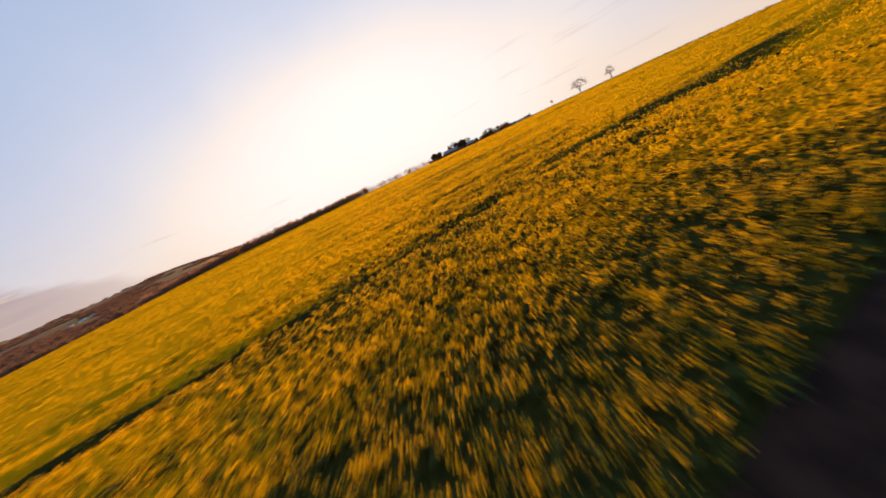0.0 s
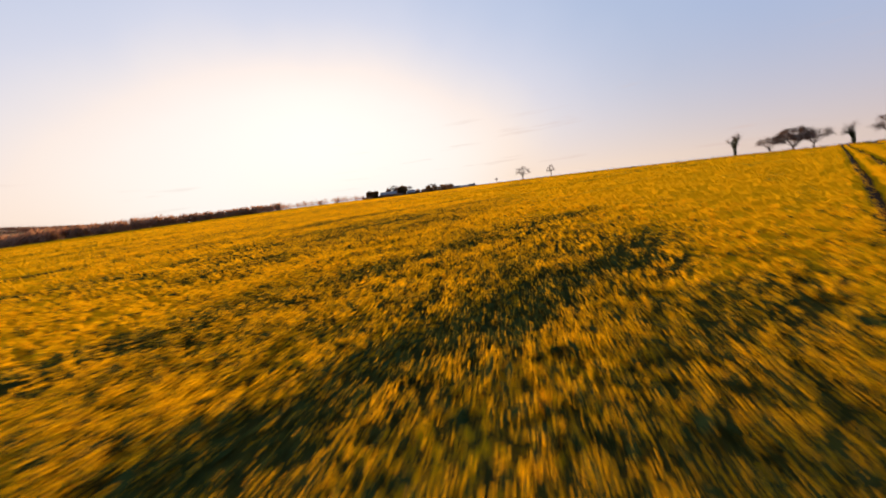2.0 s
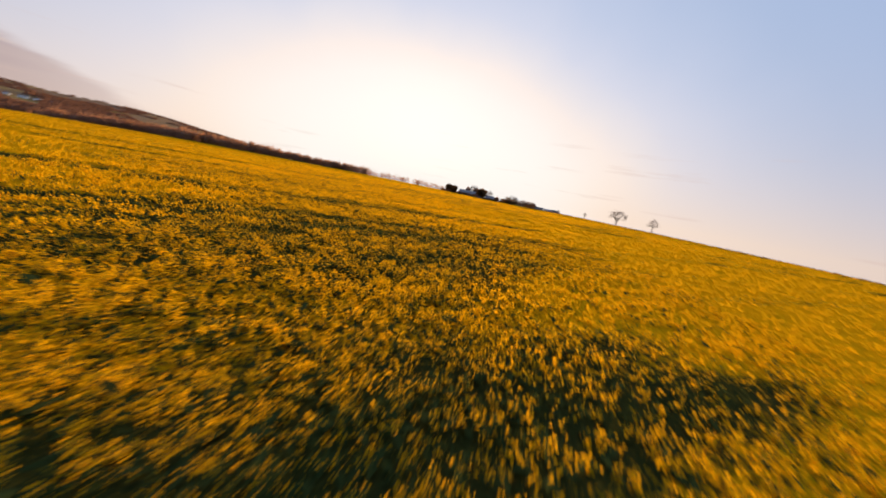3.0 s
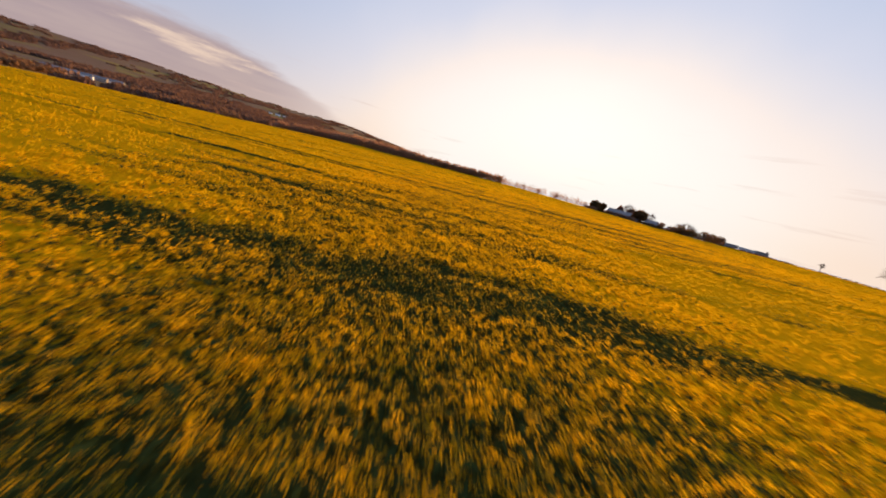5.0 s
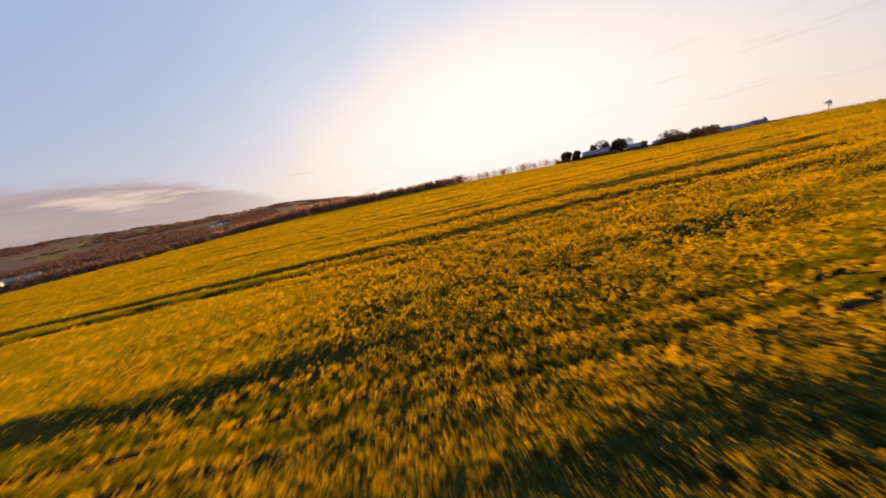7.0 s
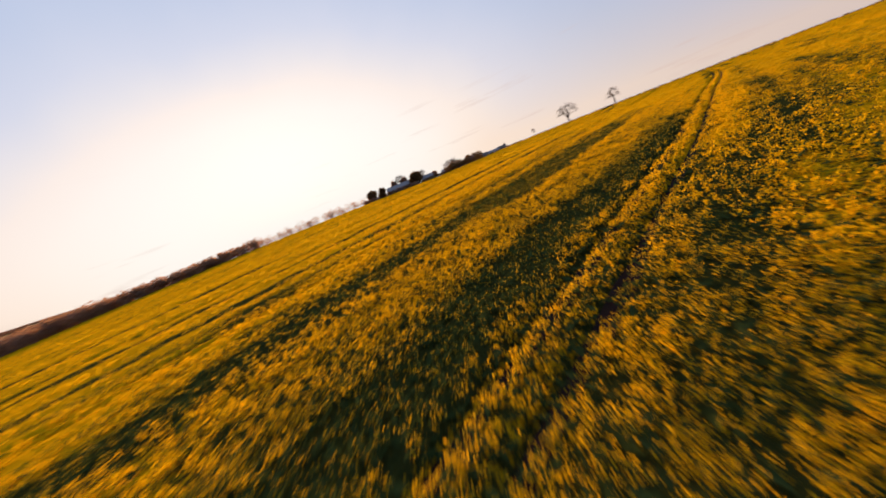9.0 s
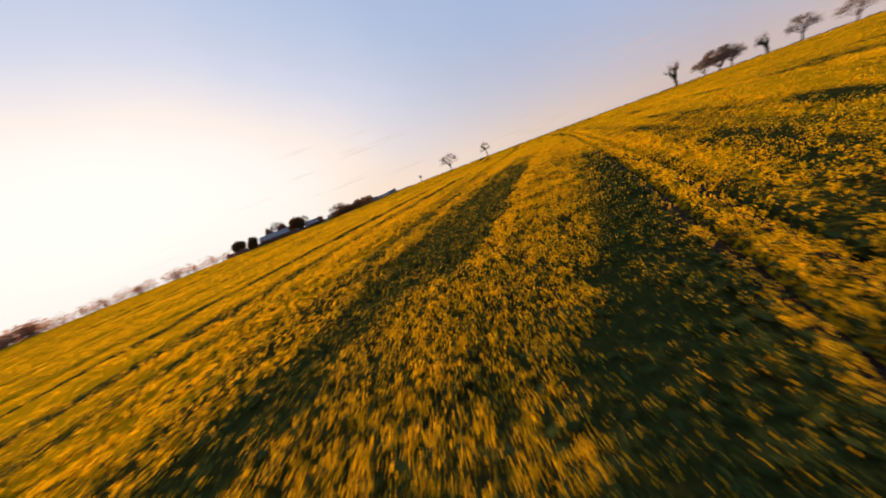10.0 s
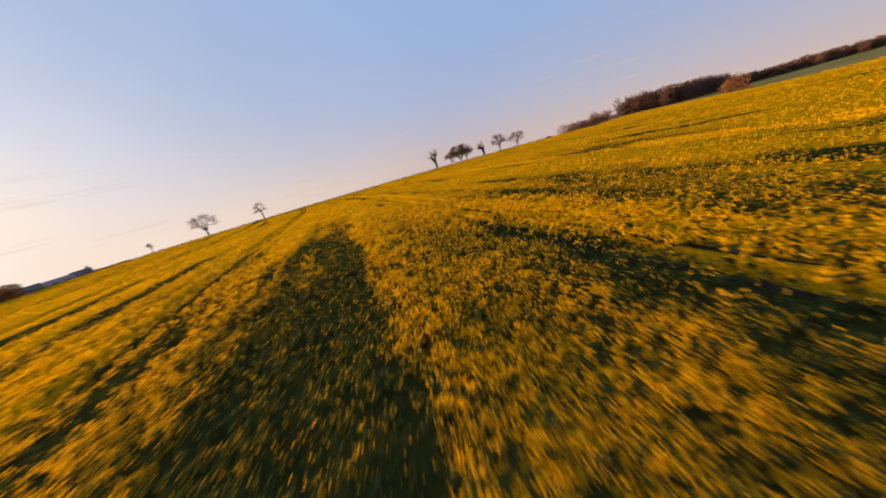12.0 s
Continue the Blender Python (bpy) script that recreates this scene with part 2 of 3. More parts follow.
def ground_z(x, y):
    r, az = polar(x, y)
    edge = brow(az)
    z = -0.9 - 2.2 * sstep(60, 240, r)
    z = z - 3.6 * sstep(-62, -88, az) * sstep(70, 180, r)                      # falls away on the grove's far side
    west = sstep(72, 88, az)
    z = z + west * sstep(0, 160, r - edge) * -7.0
    hill = np.interp(az, [40, 60, 81, 103, 114, 140, 180], [35, 50, 78, 128, 158, 150, 120])
    z = z + sstep(66, 80, az) * (hill + 9) * (0.12 * sstep(800, 1600, r) + 0.88 * sstep(1500, 3300, r))
    z = z + 6.0 * sstep(800, 3000, r) * (vnoise(np.asarray(x) / 420.0, np.asarray(y) / 420.0, 3) - 0.5) * sstep(60, 80, az) * 4
    east = sstep(-60, -80, az)
    z = z - east * 0.9 * sstep(10, 90, r - edge)
    fall = 0.052 * np.maximum(r - edge - 15, 0)                                  # the land drops behind the skyline
    z = z - fall * sstep(70, 60, np.abs(az - 2)) - 0.045 * np.maximum(r - 640, 0) * sstep(-58, -68, az)
    return z


# rows of the drill run along ROW; u counts across them, v along them
ROW = (0.515, 0.857)


def row_bend(u, v):
    """How far the rows curve away from a straight line."""
    on = np.maximum(v - 75, 0)
    bow = 0.0004 * on ** 2
    bow = bow + (0.0004 * np.minimum(on, 25) ** 2 + 0.007 * np.maximum(on - 25, 0) - bow) * sstep(-30, -5, u)
    return bow + 0.035 * np.clip(v - 77, -20, 60) * sstep(-62, -85, u) - 0.0125 * np.clip(v - 48, 0, 22) ** 2 * sstep(6, 18, u)


def rows_of(x, y):
    u, v = x * ROW[1] - y * ROW[0], x * ROW[0] + y * ROW[1]
    return u + row_bend(u, v), v


STRIP, STRIP_HALF = 30.4, 1.95         # a bare strip along the rows
TRACKS = (5.35, 7.15, 10.75, 12.4, -71.6, -69.9, -94.62, -92.98, -117.2, -115.5, -141.8, -140.1, -165.3, -163.6, 53.0, 54.7)
# green stretches where few plants bloom: place across, half width, from, to, strength
BANDS = ((-43.3, 1.4, 30, 94, 0.9), (-52.0, 0.9, 32, 52, 0.5), (-60.0, 0.9, 38, 64, 0.7), (-66.3, 0.8, 30, 80, 0.82), (-45.7, 0.9, 62, 84, 0.6), (-56.0, 1.0, 80, 100, 0.5), (-74.2, 1.1, 20, 57, 0.75),
         (-98.2, 1.4, -10, 58, 0.75), (-93.6, 1.1, 10, 60, 0.6), (-96.7, 1.45, 60, 84, 0.95), (-96.4, 1.2, 85, 92, 0.7), (-95.4, 0.9, 91, 117, 0.6), (-107.9, 1.3, 58, 92, 0.6), (-104.9, 1.5, 88, 150, 0.84),
         (-109.4, 1.5, 86, 128, 0.62), (-113.7, 0.6, 92, 116, 0.75), (-107.2, 1.5, 92, 116, 0.6), (-90.4, 1.0, 77, 93, 0.45), (-88.8, 1.0, 90, 124, 0.56), (-82.4, 1.1, 97, 134, 0.6),
         (11.9, 0.8, 12, 45, 0.8), (11.6, 0.7, 46, 66, 0.3), (9.7, 0.8, 50, 73, 0.6), (2.8, 0.9, 50, 64, 0.5), (-1.5, 0.9, 40, 68, 0.75), (-4.4, 0.8, 56, 71, 0.45), (-10.9, 0.6, 50, 68, 0.4),
         (-19.5, 1.2, 46, 72, 0.5), (-28.4, 0.9, 34, 64, 0.7), (-125.0, 1.6, 20, 150, 0.6), (-135.0, 1.4, 20, 150, 0.6))


def bloom_at(x, y):
    """How richly the crop blooms, 0 to 1."""
    u, v = rows_of(x, y)
    f = np.full(np.shape(u), 0.97)
    f = f - 0.32 * sstep(0.58, 0.84, vnoise(u / 3.1, v / 34.0, 11))
    f = f - 0.30 * sstep(0.58, 0.85, vnoise(u / 1.3, v / 17.0, 12))
    f = f - 0.14 * sstep(0.60, 0.85, vnoise(x / 4.5, y / 4.5, 13))
    f = f - (0.15 + 0.12 * sstep(-60, -110, u)) * sstep(0.52, 0.72, vnoise(u / 2.3, v / 110.0, 19))
    wob = 0.8 * (vnoise(v / 6.0, u * 0 + 5.5, 14) - 0.5) + 1.2 * (vnoise(v / 1.7, u * 0.4 + 9.5, 15) - 0.5)
    patchy = 0.6 * vnoise(x / 1.6, y / 1.6, 18) + 0.4 * vnoise(x / 0.55, y / 0.55, 20)
    for place, half, lo, hi, strong in BANDS:
        inside = sstep(half + 0.5, half - 0.3, np.abs(u - place + wob)) * sstep(lo - 5, lo + 4, v) * sstep(hi + 6, hi - 4, v)
        f = f - strong * inside * (0.38 + 0.85 * patchy)
    return np.clip(f, 0.14, 1.0)


def track_wander(v):
    """How far the wheel tracks stray sideways along their way."""
    return 0.16 * (vnoise(v / 3.0, v * 0 + 2.5, 16) - 0.5) + 0.12 * (vnoise(v / 25.0, v * 0 + 3.5, 17) - 0.5)


def in_view(x, y):
    """The part of the field that lies ahead of the flight."""
    return (y > 6 - 0.2 * (43 - x)) & ~((x > 50 + 0.75 * (y - 12)) & (y < 112))


def off_track(x, y):
    """Distance from the nearest wheel track's middle, or from the bare strip."""
    u, v = rows_of(x, y)
    wob = track_wander(v)
    bare = np.maximum(np.abs(u - STRIP + wob) - STRIP_HALF, 0) + 0.1
    return np.minimum(np.min([np.abs(u - k + wob) for k in TRACKS], axis=0), bare)


# the strip of the field under the camera's flight, seen at close range
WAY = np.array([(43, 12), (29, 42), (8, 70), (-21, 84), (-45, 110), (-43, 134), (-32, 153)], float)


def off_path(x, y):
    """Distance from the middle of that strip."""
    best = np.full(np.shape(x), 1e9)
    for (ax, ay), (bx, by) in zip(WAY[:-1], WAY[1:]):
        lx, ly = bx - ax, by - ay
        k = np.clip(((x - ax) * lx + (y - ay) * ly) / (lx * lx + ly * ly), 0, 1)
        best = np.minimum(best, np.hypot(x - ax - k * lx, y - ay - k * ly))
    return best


# ---------------------------------------------------------------- mesh helpers
def mesh_of(name, verts, faces, mats, index=None, smooth=False):
    """A mesh from arrays: verts (n, 3), faces (m, 3 or 4)."""
    verts, faces = np.asarray(verts, np.float32), np.asarray(faces, np.int32)
    m, k = faces.shape
    me = bpy.data.meshes.new(name)
    me.vertices.add(len(verts))
    me.vertices.foreach_set("co", verts.ravel())
    me.loops.add(m * k)
    me.loops.foreach_set("vertex_index", faces.ravel())
    me.polygons.add(m)
    me.polygons.foreach_set("loop_start", np.arange(0, m * k, k, dtype=np.int32))
    for mat in mats:
        me.materials.append(mat)
    if index is not None:
        me.polygons.foreach_set("material_index", np.asarray(index, np.int32))
    me.polygons.foreach_set("use_smooth", np.full(m, smooth))
    me.update(calc_edges=True)
    return me


def part(name, mesh, parent, label=""):
    ob = new(name, mesh)
    ob.parent = parent
    return tagged(ob, label)


def thing(name, x, y, z, turn=0.0, **tags):
    ob = new(name)
    ob.empty_display_size = 0.2
    ob.matrix_basis = pose(x, y, z, 0, 0, turn)
    return tagged(ob, **tags)


def on_ground(x, y):
    return float(ground_z(np.array([x], float), np.array([y], float))[0])


def unit(a):
    return a / np.maximum(np.linalg.norm(a, axis=1, keepdims=True), 1e-9)


def quads(centre, a, b):
    """Four-cornered pieces round their centres, spanned by half axes a and b."""
    v = np.stack([centre - a - b, centre + a - b, centre + a + b, centre - a + b], 1).reshape(-1, 3)
    return v, np.arange(len(v)).reshape(-1, 4)


def scatter_quads(centre, size, rng, long=1.5, upright=0.0):
    n = len(centre)
    a = rng.normal(size=(n, 3))
    a[:, 2] += upright * 2
    a = unit(a)
    b = unit(np.cross(a, rng.normal(size=(n, 3))))
    return quads(centre, a * (size * long)[:, None], b * size[:, None])


# ---------------------------------------------------------------- ground
def polar_grid(radii, count):
    ang = np.linspace(-np.pi, np.pi, count, endpoint=False)
    x = CX - np.outer(radii, np.sin(ang))
    y = CY + np.outer(radii, np.cos(ang))
    n = len(radii)
    i, j = np.meshgrid(np.arange(n - 1), np.arange(count), indexing="ij")
    k = (j + 1) % count
    faces = np.stack([i * count + j, i * count + k, (i + 1) * count + k, (i + 1) * count + j], -1).reshape(-1, 4)
    return x.ravel(), y.ravel(), faces


radii = np.concatenate([np.linspace(0.02, 300, 60), np.geomspace(306, 4600, 70)])
gx, gy, gf = polar_grid(radii, 260)
gz = ground_z(gx, gy)
me = mesh_of("ground", np.stack([gx, gy, gz], 1), gf, [GROUND], smooth=True)
r, az = polar(gx, gy)
pasture = sstep(-70, -80, az) * sstep(900, 600, r)
me.attributes.new("pasture", "FLOAT", "POINT").data.foreach_set("value", pasture.astype(np.float32))
me.attributes.new("field", "FLOAT", "POINT").data.foreach_set("value", sstep(2, -2, r - field_edge(az)).astype(np.float32))
tagged(new("ground", me), label="brown field soil running out to green and russet farmland", category="ground", kind="structure")

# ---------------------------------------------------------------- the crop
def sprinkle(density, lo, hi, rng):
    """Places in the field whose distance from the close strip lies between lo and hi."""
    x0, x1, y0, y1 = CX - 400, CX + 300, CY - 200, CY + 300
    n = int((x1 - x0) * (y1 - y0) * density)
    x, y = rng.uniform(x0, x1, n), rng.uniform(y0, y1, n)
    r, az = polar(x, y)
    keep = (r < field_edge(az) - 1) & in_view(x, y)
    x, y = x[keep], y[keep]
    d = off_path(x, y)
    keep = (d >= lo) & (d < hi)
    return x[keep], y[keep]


def florets_at(c, size, rng, flat):
    """A three-cornered tuft of petals at each place, turned at random but rather facing up."""
    n = len(c)
    up = unit(rng.normal(size=(n, 3)) * [1, 1, flat] + [0, 0, 0.5 * flat])
    a = unit(np.cross(up, rng.normal(size=(n, 3))))
    b = np.cross(up, a)
    s = size[:, None]
    return np.stack([c + a * s, c - a * s * 0.5 + b * s * 0.87, c - a * s * 0.5 - b * s * 0.87], 1)


def crop(name, density, lo, hi, racemes, florets, leaves, big, fine, rng, label):
    """Rape plants: a stem, broad leaves low down and heads of small flowers on top."""
    x, y = sprinkle(density, lo, hi, rng)
    gap = off_track(x, y)
    keep = gap > 0.15 + 0.09 * rng.random(len(x)) + 0.3 * max(big - 1.05, 0.0)
    x, y = x[keep], y[keep]
    n = len(x)
    z = ground_z(x, y)
    bloom = bloom_at(x, y)
    tall = 0.72 + 0.30 * vnoise(x / 1.1, y / 1.1, 21) + 0.16 * (rng.random(n) - 0.5) - 0.12 * (bloom < 0.35) - 0.16 * sstep(0.7, 0.2, gap[keep])
    clump = (0.40 if big < 1 else 0.80) + (1.25 if big < 1 else 0.75) * vnoise(x / 0.42, y / 0.42, 23) if fine else 1.08
    bloom = np.clip(bloom * clump, 0.05, 1.0)
    wide = max(big, 1.15)
    blades, heads = [], []

    for k in range(leaves):
        turn = rng.uniform(0, 2 * np.pi, n)
        long = wide * rng.uniform(0.13, 0.24, n)
        c = np.stack([x + np.cos(turn) * long * 0.8, y + np.sin(turn) * long * 0.8, z + tall * rng.uniform(0.30, 0.80, n)], 1)
        droop = rng.uniform(-0.5, 0.45, n)
        a = np.stack([np.cos(turn) * long, np.sin(turn) * long, droop * long], 1)
        b = np.stack([-np.sin(turn), np.cos(turn), rng.uniform(-0.5, 0.5, n)], 1) * (long * rng.uniform(0.30, 0.5, n))[:, None]
        v = np.stack([c - a, c - b * 1.0 - a * 0.1, c + a, c - a, c + a, c + b - a * 0.1], 1).reshape(-1, 3, 3)
        blades.append(v)
    for k in range(racemes):
        turn, out = rng.uniform(0, 2 * np.pi, n), wide * rng.uniform(0.02, 0.15, n)
        hx, hy = x + np.cos(turn) * out, y + np.sin(turn) * out
        top = z + tall * rng.uniform(0.82, 1.06, n)
        for j in range(florets):
            spread = wide * 0.042
            c = np.stack([hx + rng.normal(0, spread, n), hy + rng.normal(0, spread, n), top - rng.uniform(0, 0.20, n)], 1)
            size = big * rng.uniform(0.034, 0.062, n)
            v = florets_at(c, size, rng, 1.0 if fine else 0.4)
            heads.append((v, np.where(rng.random(n) < bloom * 1.08, 0, 1)))
    tri = np.concatenate(blades + [v for v, _ in heads])
    index = np.concatenate([np.ones(sum(len(v) for v in blades), int)] + [m for _, m in heads])
    me = mesh_of(name, tri.reshape(-1, 3), np.arange(len(tri) * 3).reshape(-1, 3), [FLOWER, LEAF], index)
    return tagged(new(name, me), label=label, category="crop", kind="stuff")


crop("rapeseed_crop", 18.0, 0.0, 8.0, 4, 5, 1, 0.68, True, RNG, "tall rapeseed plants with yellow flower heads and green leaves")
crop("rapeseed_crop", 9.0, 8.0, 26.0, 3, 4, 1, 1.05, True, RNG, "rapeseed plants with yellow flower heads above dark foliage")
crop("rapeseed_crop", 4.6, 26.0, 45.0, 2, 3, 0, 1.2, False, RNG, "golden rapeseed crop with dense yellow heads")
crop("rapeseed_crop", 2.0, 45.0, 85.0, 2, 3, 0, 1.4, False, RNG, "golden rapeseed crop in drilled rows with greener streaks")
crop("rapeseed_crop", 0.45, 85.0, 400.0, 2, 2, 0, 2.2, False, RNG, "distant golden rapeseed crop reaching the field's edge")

# the leaf layer under the heads, merging with them farther off; open along the wheel tracks
lines = [k for k in np.arange(-420, 240, 1.5) if min(abs(k - t) for t in TRACKS) > 0.8 and abs(k - STRIP) > STRIP_HALF + 0.6]
lines = np.array(sorted(lines + [t + d for t in TRACKS for d in (-0.7, -0.25, 0.25, 0.7)] + [STRIP + d for d in (-STRIP_HALF - 0.5, -STRIP_HALF, STRIP_HALF, STRIP_HALF + 0.5)]))
steps = np.arange(-240, 470, 2.8)
iu, iv = np.meshgrid(np.arange(len(lines) - 1), np.arange(len(steps) - 1), indexing="ij")
uu, vv = np.meshgrid(lines, steps, indexing="ij")
raw = uu
for k in range(14):
    raw = uu - track_wander(vv) - row_bend(raw, vv)
kx, ky = (raw * ROW[1] + vv * ROW[0]).ravel(), (vv * ROW[1] - raw * ROW[0]).ravel()
r, az = polar(kx, ky)
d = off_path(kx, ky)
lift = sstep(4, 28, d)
kz = ground_z(kx, ky) + 0.42 + 0.26 * lift + 0.34 * (vnoise(kx / 1.9, ky / 1.9, 31) - 0.5)
kz = kz - 0.4 * ((np.min([np.abs(uu.ravel() - t) for t in TRACKS], axis=0) < 0.26) | (np.abs(uu.ravel() - STRIP) < STRIP_HALF + 0.01))
ok = r < field_edge(az)
ns = len(steps)
kf = np.stack([iu * ns + iv, (iu + 1) * ns + iv, (iu + 1) * ns + iv + 1, iu * ns + iv + 1], -1)
middle = (lines[1:] + lines[:-1]) / 2
closed = (np.min([np.abs(middle - t) for t in TRACKS], axis=0) > 0.18) & (np.abs(middle - STRIP) > STRIP_HALF)
view_closed = (middle[:, None] < -80) & (steps[None, :-1] < 50)                      # tracks closed over here to fit the camera's view
kf = kf[closed[:, None] | view_closed]
kf = kf[ok[kf].all(1)]
used, inverse = np.unique(kf, return_inverse=True)
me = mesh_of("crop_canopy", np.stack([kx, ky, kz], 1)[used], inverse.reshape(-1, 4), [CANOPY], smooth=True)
# leaf green near the flight, its tone kept dark for shade between plants
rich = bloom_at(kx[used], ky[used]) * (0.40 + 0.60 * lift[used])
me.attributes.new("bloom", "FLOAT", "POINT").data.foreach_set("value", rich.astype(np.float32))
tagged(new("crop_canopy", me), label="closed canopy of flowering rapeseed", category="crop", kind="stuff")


# ---------------------------------------------------------------- trees
def limb_mesh(name, segments, mat, sides=5):
    """Tapered limbs: each from a to b, with a radius at either end."""
    p = np.array([[*a, *b, ra, rb] for a, b, ra, rb in segments])
    a, b, ra, rb = p[:, :3], p[:, 3:6], p[:, 6:7], p[:, 7:8]
    d = unit(b - a)
    side = unit(np.cross(d, np.where(np.abs(d[:, 2:]) > 0.9, [[1.0, 0, 0]], [[0, 0, 1.0]])))
    up = np.cross(side, d)
    rings = []
    for k in range(sides):
        c, s = math.cos(2 * math.pi * k / sides), math.sin(2 * math.pi * k / sides)
        w = side * c + up * s
        rings.append(np.stack([a + w * ra, b + w * rb], 1))
    v = np.stack(rings, 1).reshape(len(p), sides * 2, 3)
    f = np.array([[2 * k, 2 * ((k + 1) % sides), 2 * ((k + 1) % sides) + 1, 2 * k + 1] for k in range(sides)])
    faces = (np.arange(len(p))[:, None, None] * sides * 2 + f[None]).reshape(-1, 4)
    return mesh_of(name, v.reshape(-1, 3), faces, [mat])


def grow(start, way, length, radius, depth, rng, spread, out, flat=0.0):
    """Forking limbs; out[depth] collects the segments."""
    steps = 2
    at, d = Vector(start), Vector(way)
    for k in range(steps):
        d = (d + Vector(rng.normal(0, 0.16, 3))).normalized()
        to = at + d * (length / steps)
        r1 = radius * (1 - 0.25 * (k + 1) / steps)
        out[depth].append((tuple(at), tuple(to), radius * (1 - 0.25 * k / steps), r1))
        at = to
    if depth == 0:
        return
    for k in range(3 if depth > 1 else 5):
        turn = rng.uniform(0, 2 * math.pi)
        side = d.orthogonal().normalized()
        side.rotate(Matrix.Rotation(turn, 3, d))
        bend = rng.uniform(0.5, 1.15) * spread
        w = (d * math.cos(bend) + side * math.sin(bend))
        w.z = w.z * (1 - flat) + 0.12
        grow(at, w.normalized(), length * rng.uniform(0.62, 0.85), radius * 0.58, depth - 1, rng, spread, out, flat)


def limb_path(a, b, ra, rb, rng, sag, n=4):
    """A bent limb from a to b in n pieces."""
    a, b = np.array(a, float), np.array(b, float)
    bow = rng.normal(0, sag, 3) * np.linalg.norm(b - a)
    pts = [a + (b - a) * k / n + bow * math.sin(math.pi * k / n) for k in range(n + 1)]
    rs = [ra + (rb - ra) * k / n for k in range(n + 1)]
    return [(tuple(pts[k]), tuple(pts[k + 1]), rs[k], rs[k + 1]) for k in range(n)]


def bare_tree(x, y, tall, wide, seed, label, lean=(0.0, 0.0), flat=0.0, fork=0.22, limbs=10, twigs=15, drop=0.0, heavy=0.72, skirt=0.38, group=""):
    """A leafless spreading tree: trunk, limbs and a crown of fine twigs that fills an uneven dome."""
    tall, wide = tall * 1.18, wide * 1.2
    rng = np.random.default_rng(seed)
    base = np.array([lean[0] * tall * fork, lean[1] * tall * fork, tall * fork])
    mid = np.array([lean[0] * tall * 0.7, lean[1] * tall * 0.7, tall * (0.55 + 0.13 * flat)])
    dome = np.array([wide / 2, wide / 2, tall * (0.46 - 0.14 * flat)])
    trunk = limb_path((0, 0, -0.4), base, tall * 0.038, tall * 0.026, rng, 0.03)
    boughs, fine, nodes = [], [], []
    for k in range(limbs):
        turn = 2 * math.pi * (k + rng.random() * 0.7) / limbs
        rise = rng.uniform(-0.1, 1.2)
        end = mid + dome * np.array([math.cos(turn) * math.cos(rise), math.sin(turn) * math.cos(rise), math.sin(rise)]) * rng.uniform(0.5, 0.7)
        bough = limb_path(base * rng.uniform(0.86, 1.0), end, tall * 0.013, tall * 0.006, rng, 0.10)
        boughs += bough
        nodes += [np.array(p[1]) for p in bough[1:]]
    nodes = np.array(nodes)
    for k in range(limbs * 9):
        d = unit(rng.normal(size=(1, 3)))[0]
        d[2] = abs(d[2]) * 1.15 - skirt
        tip = mid + dome * d / max(1.0, np.linalg.norm(d)) * rng.uniform(0.72, 1.02)
        root = nodes[np.argmin(np.linalg.norm(nodes - tip, axis=1) + rng.uniform(0, 0.12 * wide, len(nodes)))]
        boughs += limb_path(root, tip, tall * 0.0055, 0.03, rng, 0.10, 3)
        for i in range(twigs):
            a = root + (tip - root) * rng.uniform(0.1, 1.0) ** 0.6
            w = unit(rng.normal(size=(1, 3)) + (tip - mid)[None] / np.linalg.norm(tip - mid) * 0.7 + [[0, 0, 0.3 - drop]])[0]
            b = a + w * tall * rng.uniform(0.06, 0.14)
            fine.append((tuple(a), tuple(b), 0.030 * heavy, 0.016 * heavy))
            w2 = unit(w[None] + rng.normal(0, 0.7, (1, 3)))[0]
            c = a + (b - a) * rng.uniform(0.4, 0.9)
            fine.append((tuple(c), tuple(c + w2 * tall * rng.uniform(0.03, 0.07)), 0.024 * heavy, 0.014 * heavy))
    tree = thing("bare_tree", x, y, on_ground(x, y), label=label, category="tree", group=group)
    part("trunk", limb_mesh("trunk", trunk, BARK, 8), tree)
    part("limbs", limb_mesh("limbs", boughs, BARK, 5), tree)
    part("crown", limb_mesh("crown", fine, TWIG, 3), tree, "fine bare twigs")
    return tree


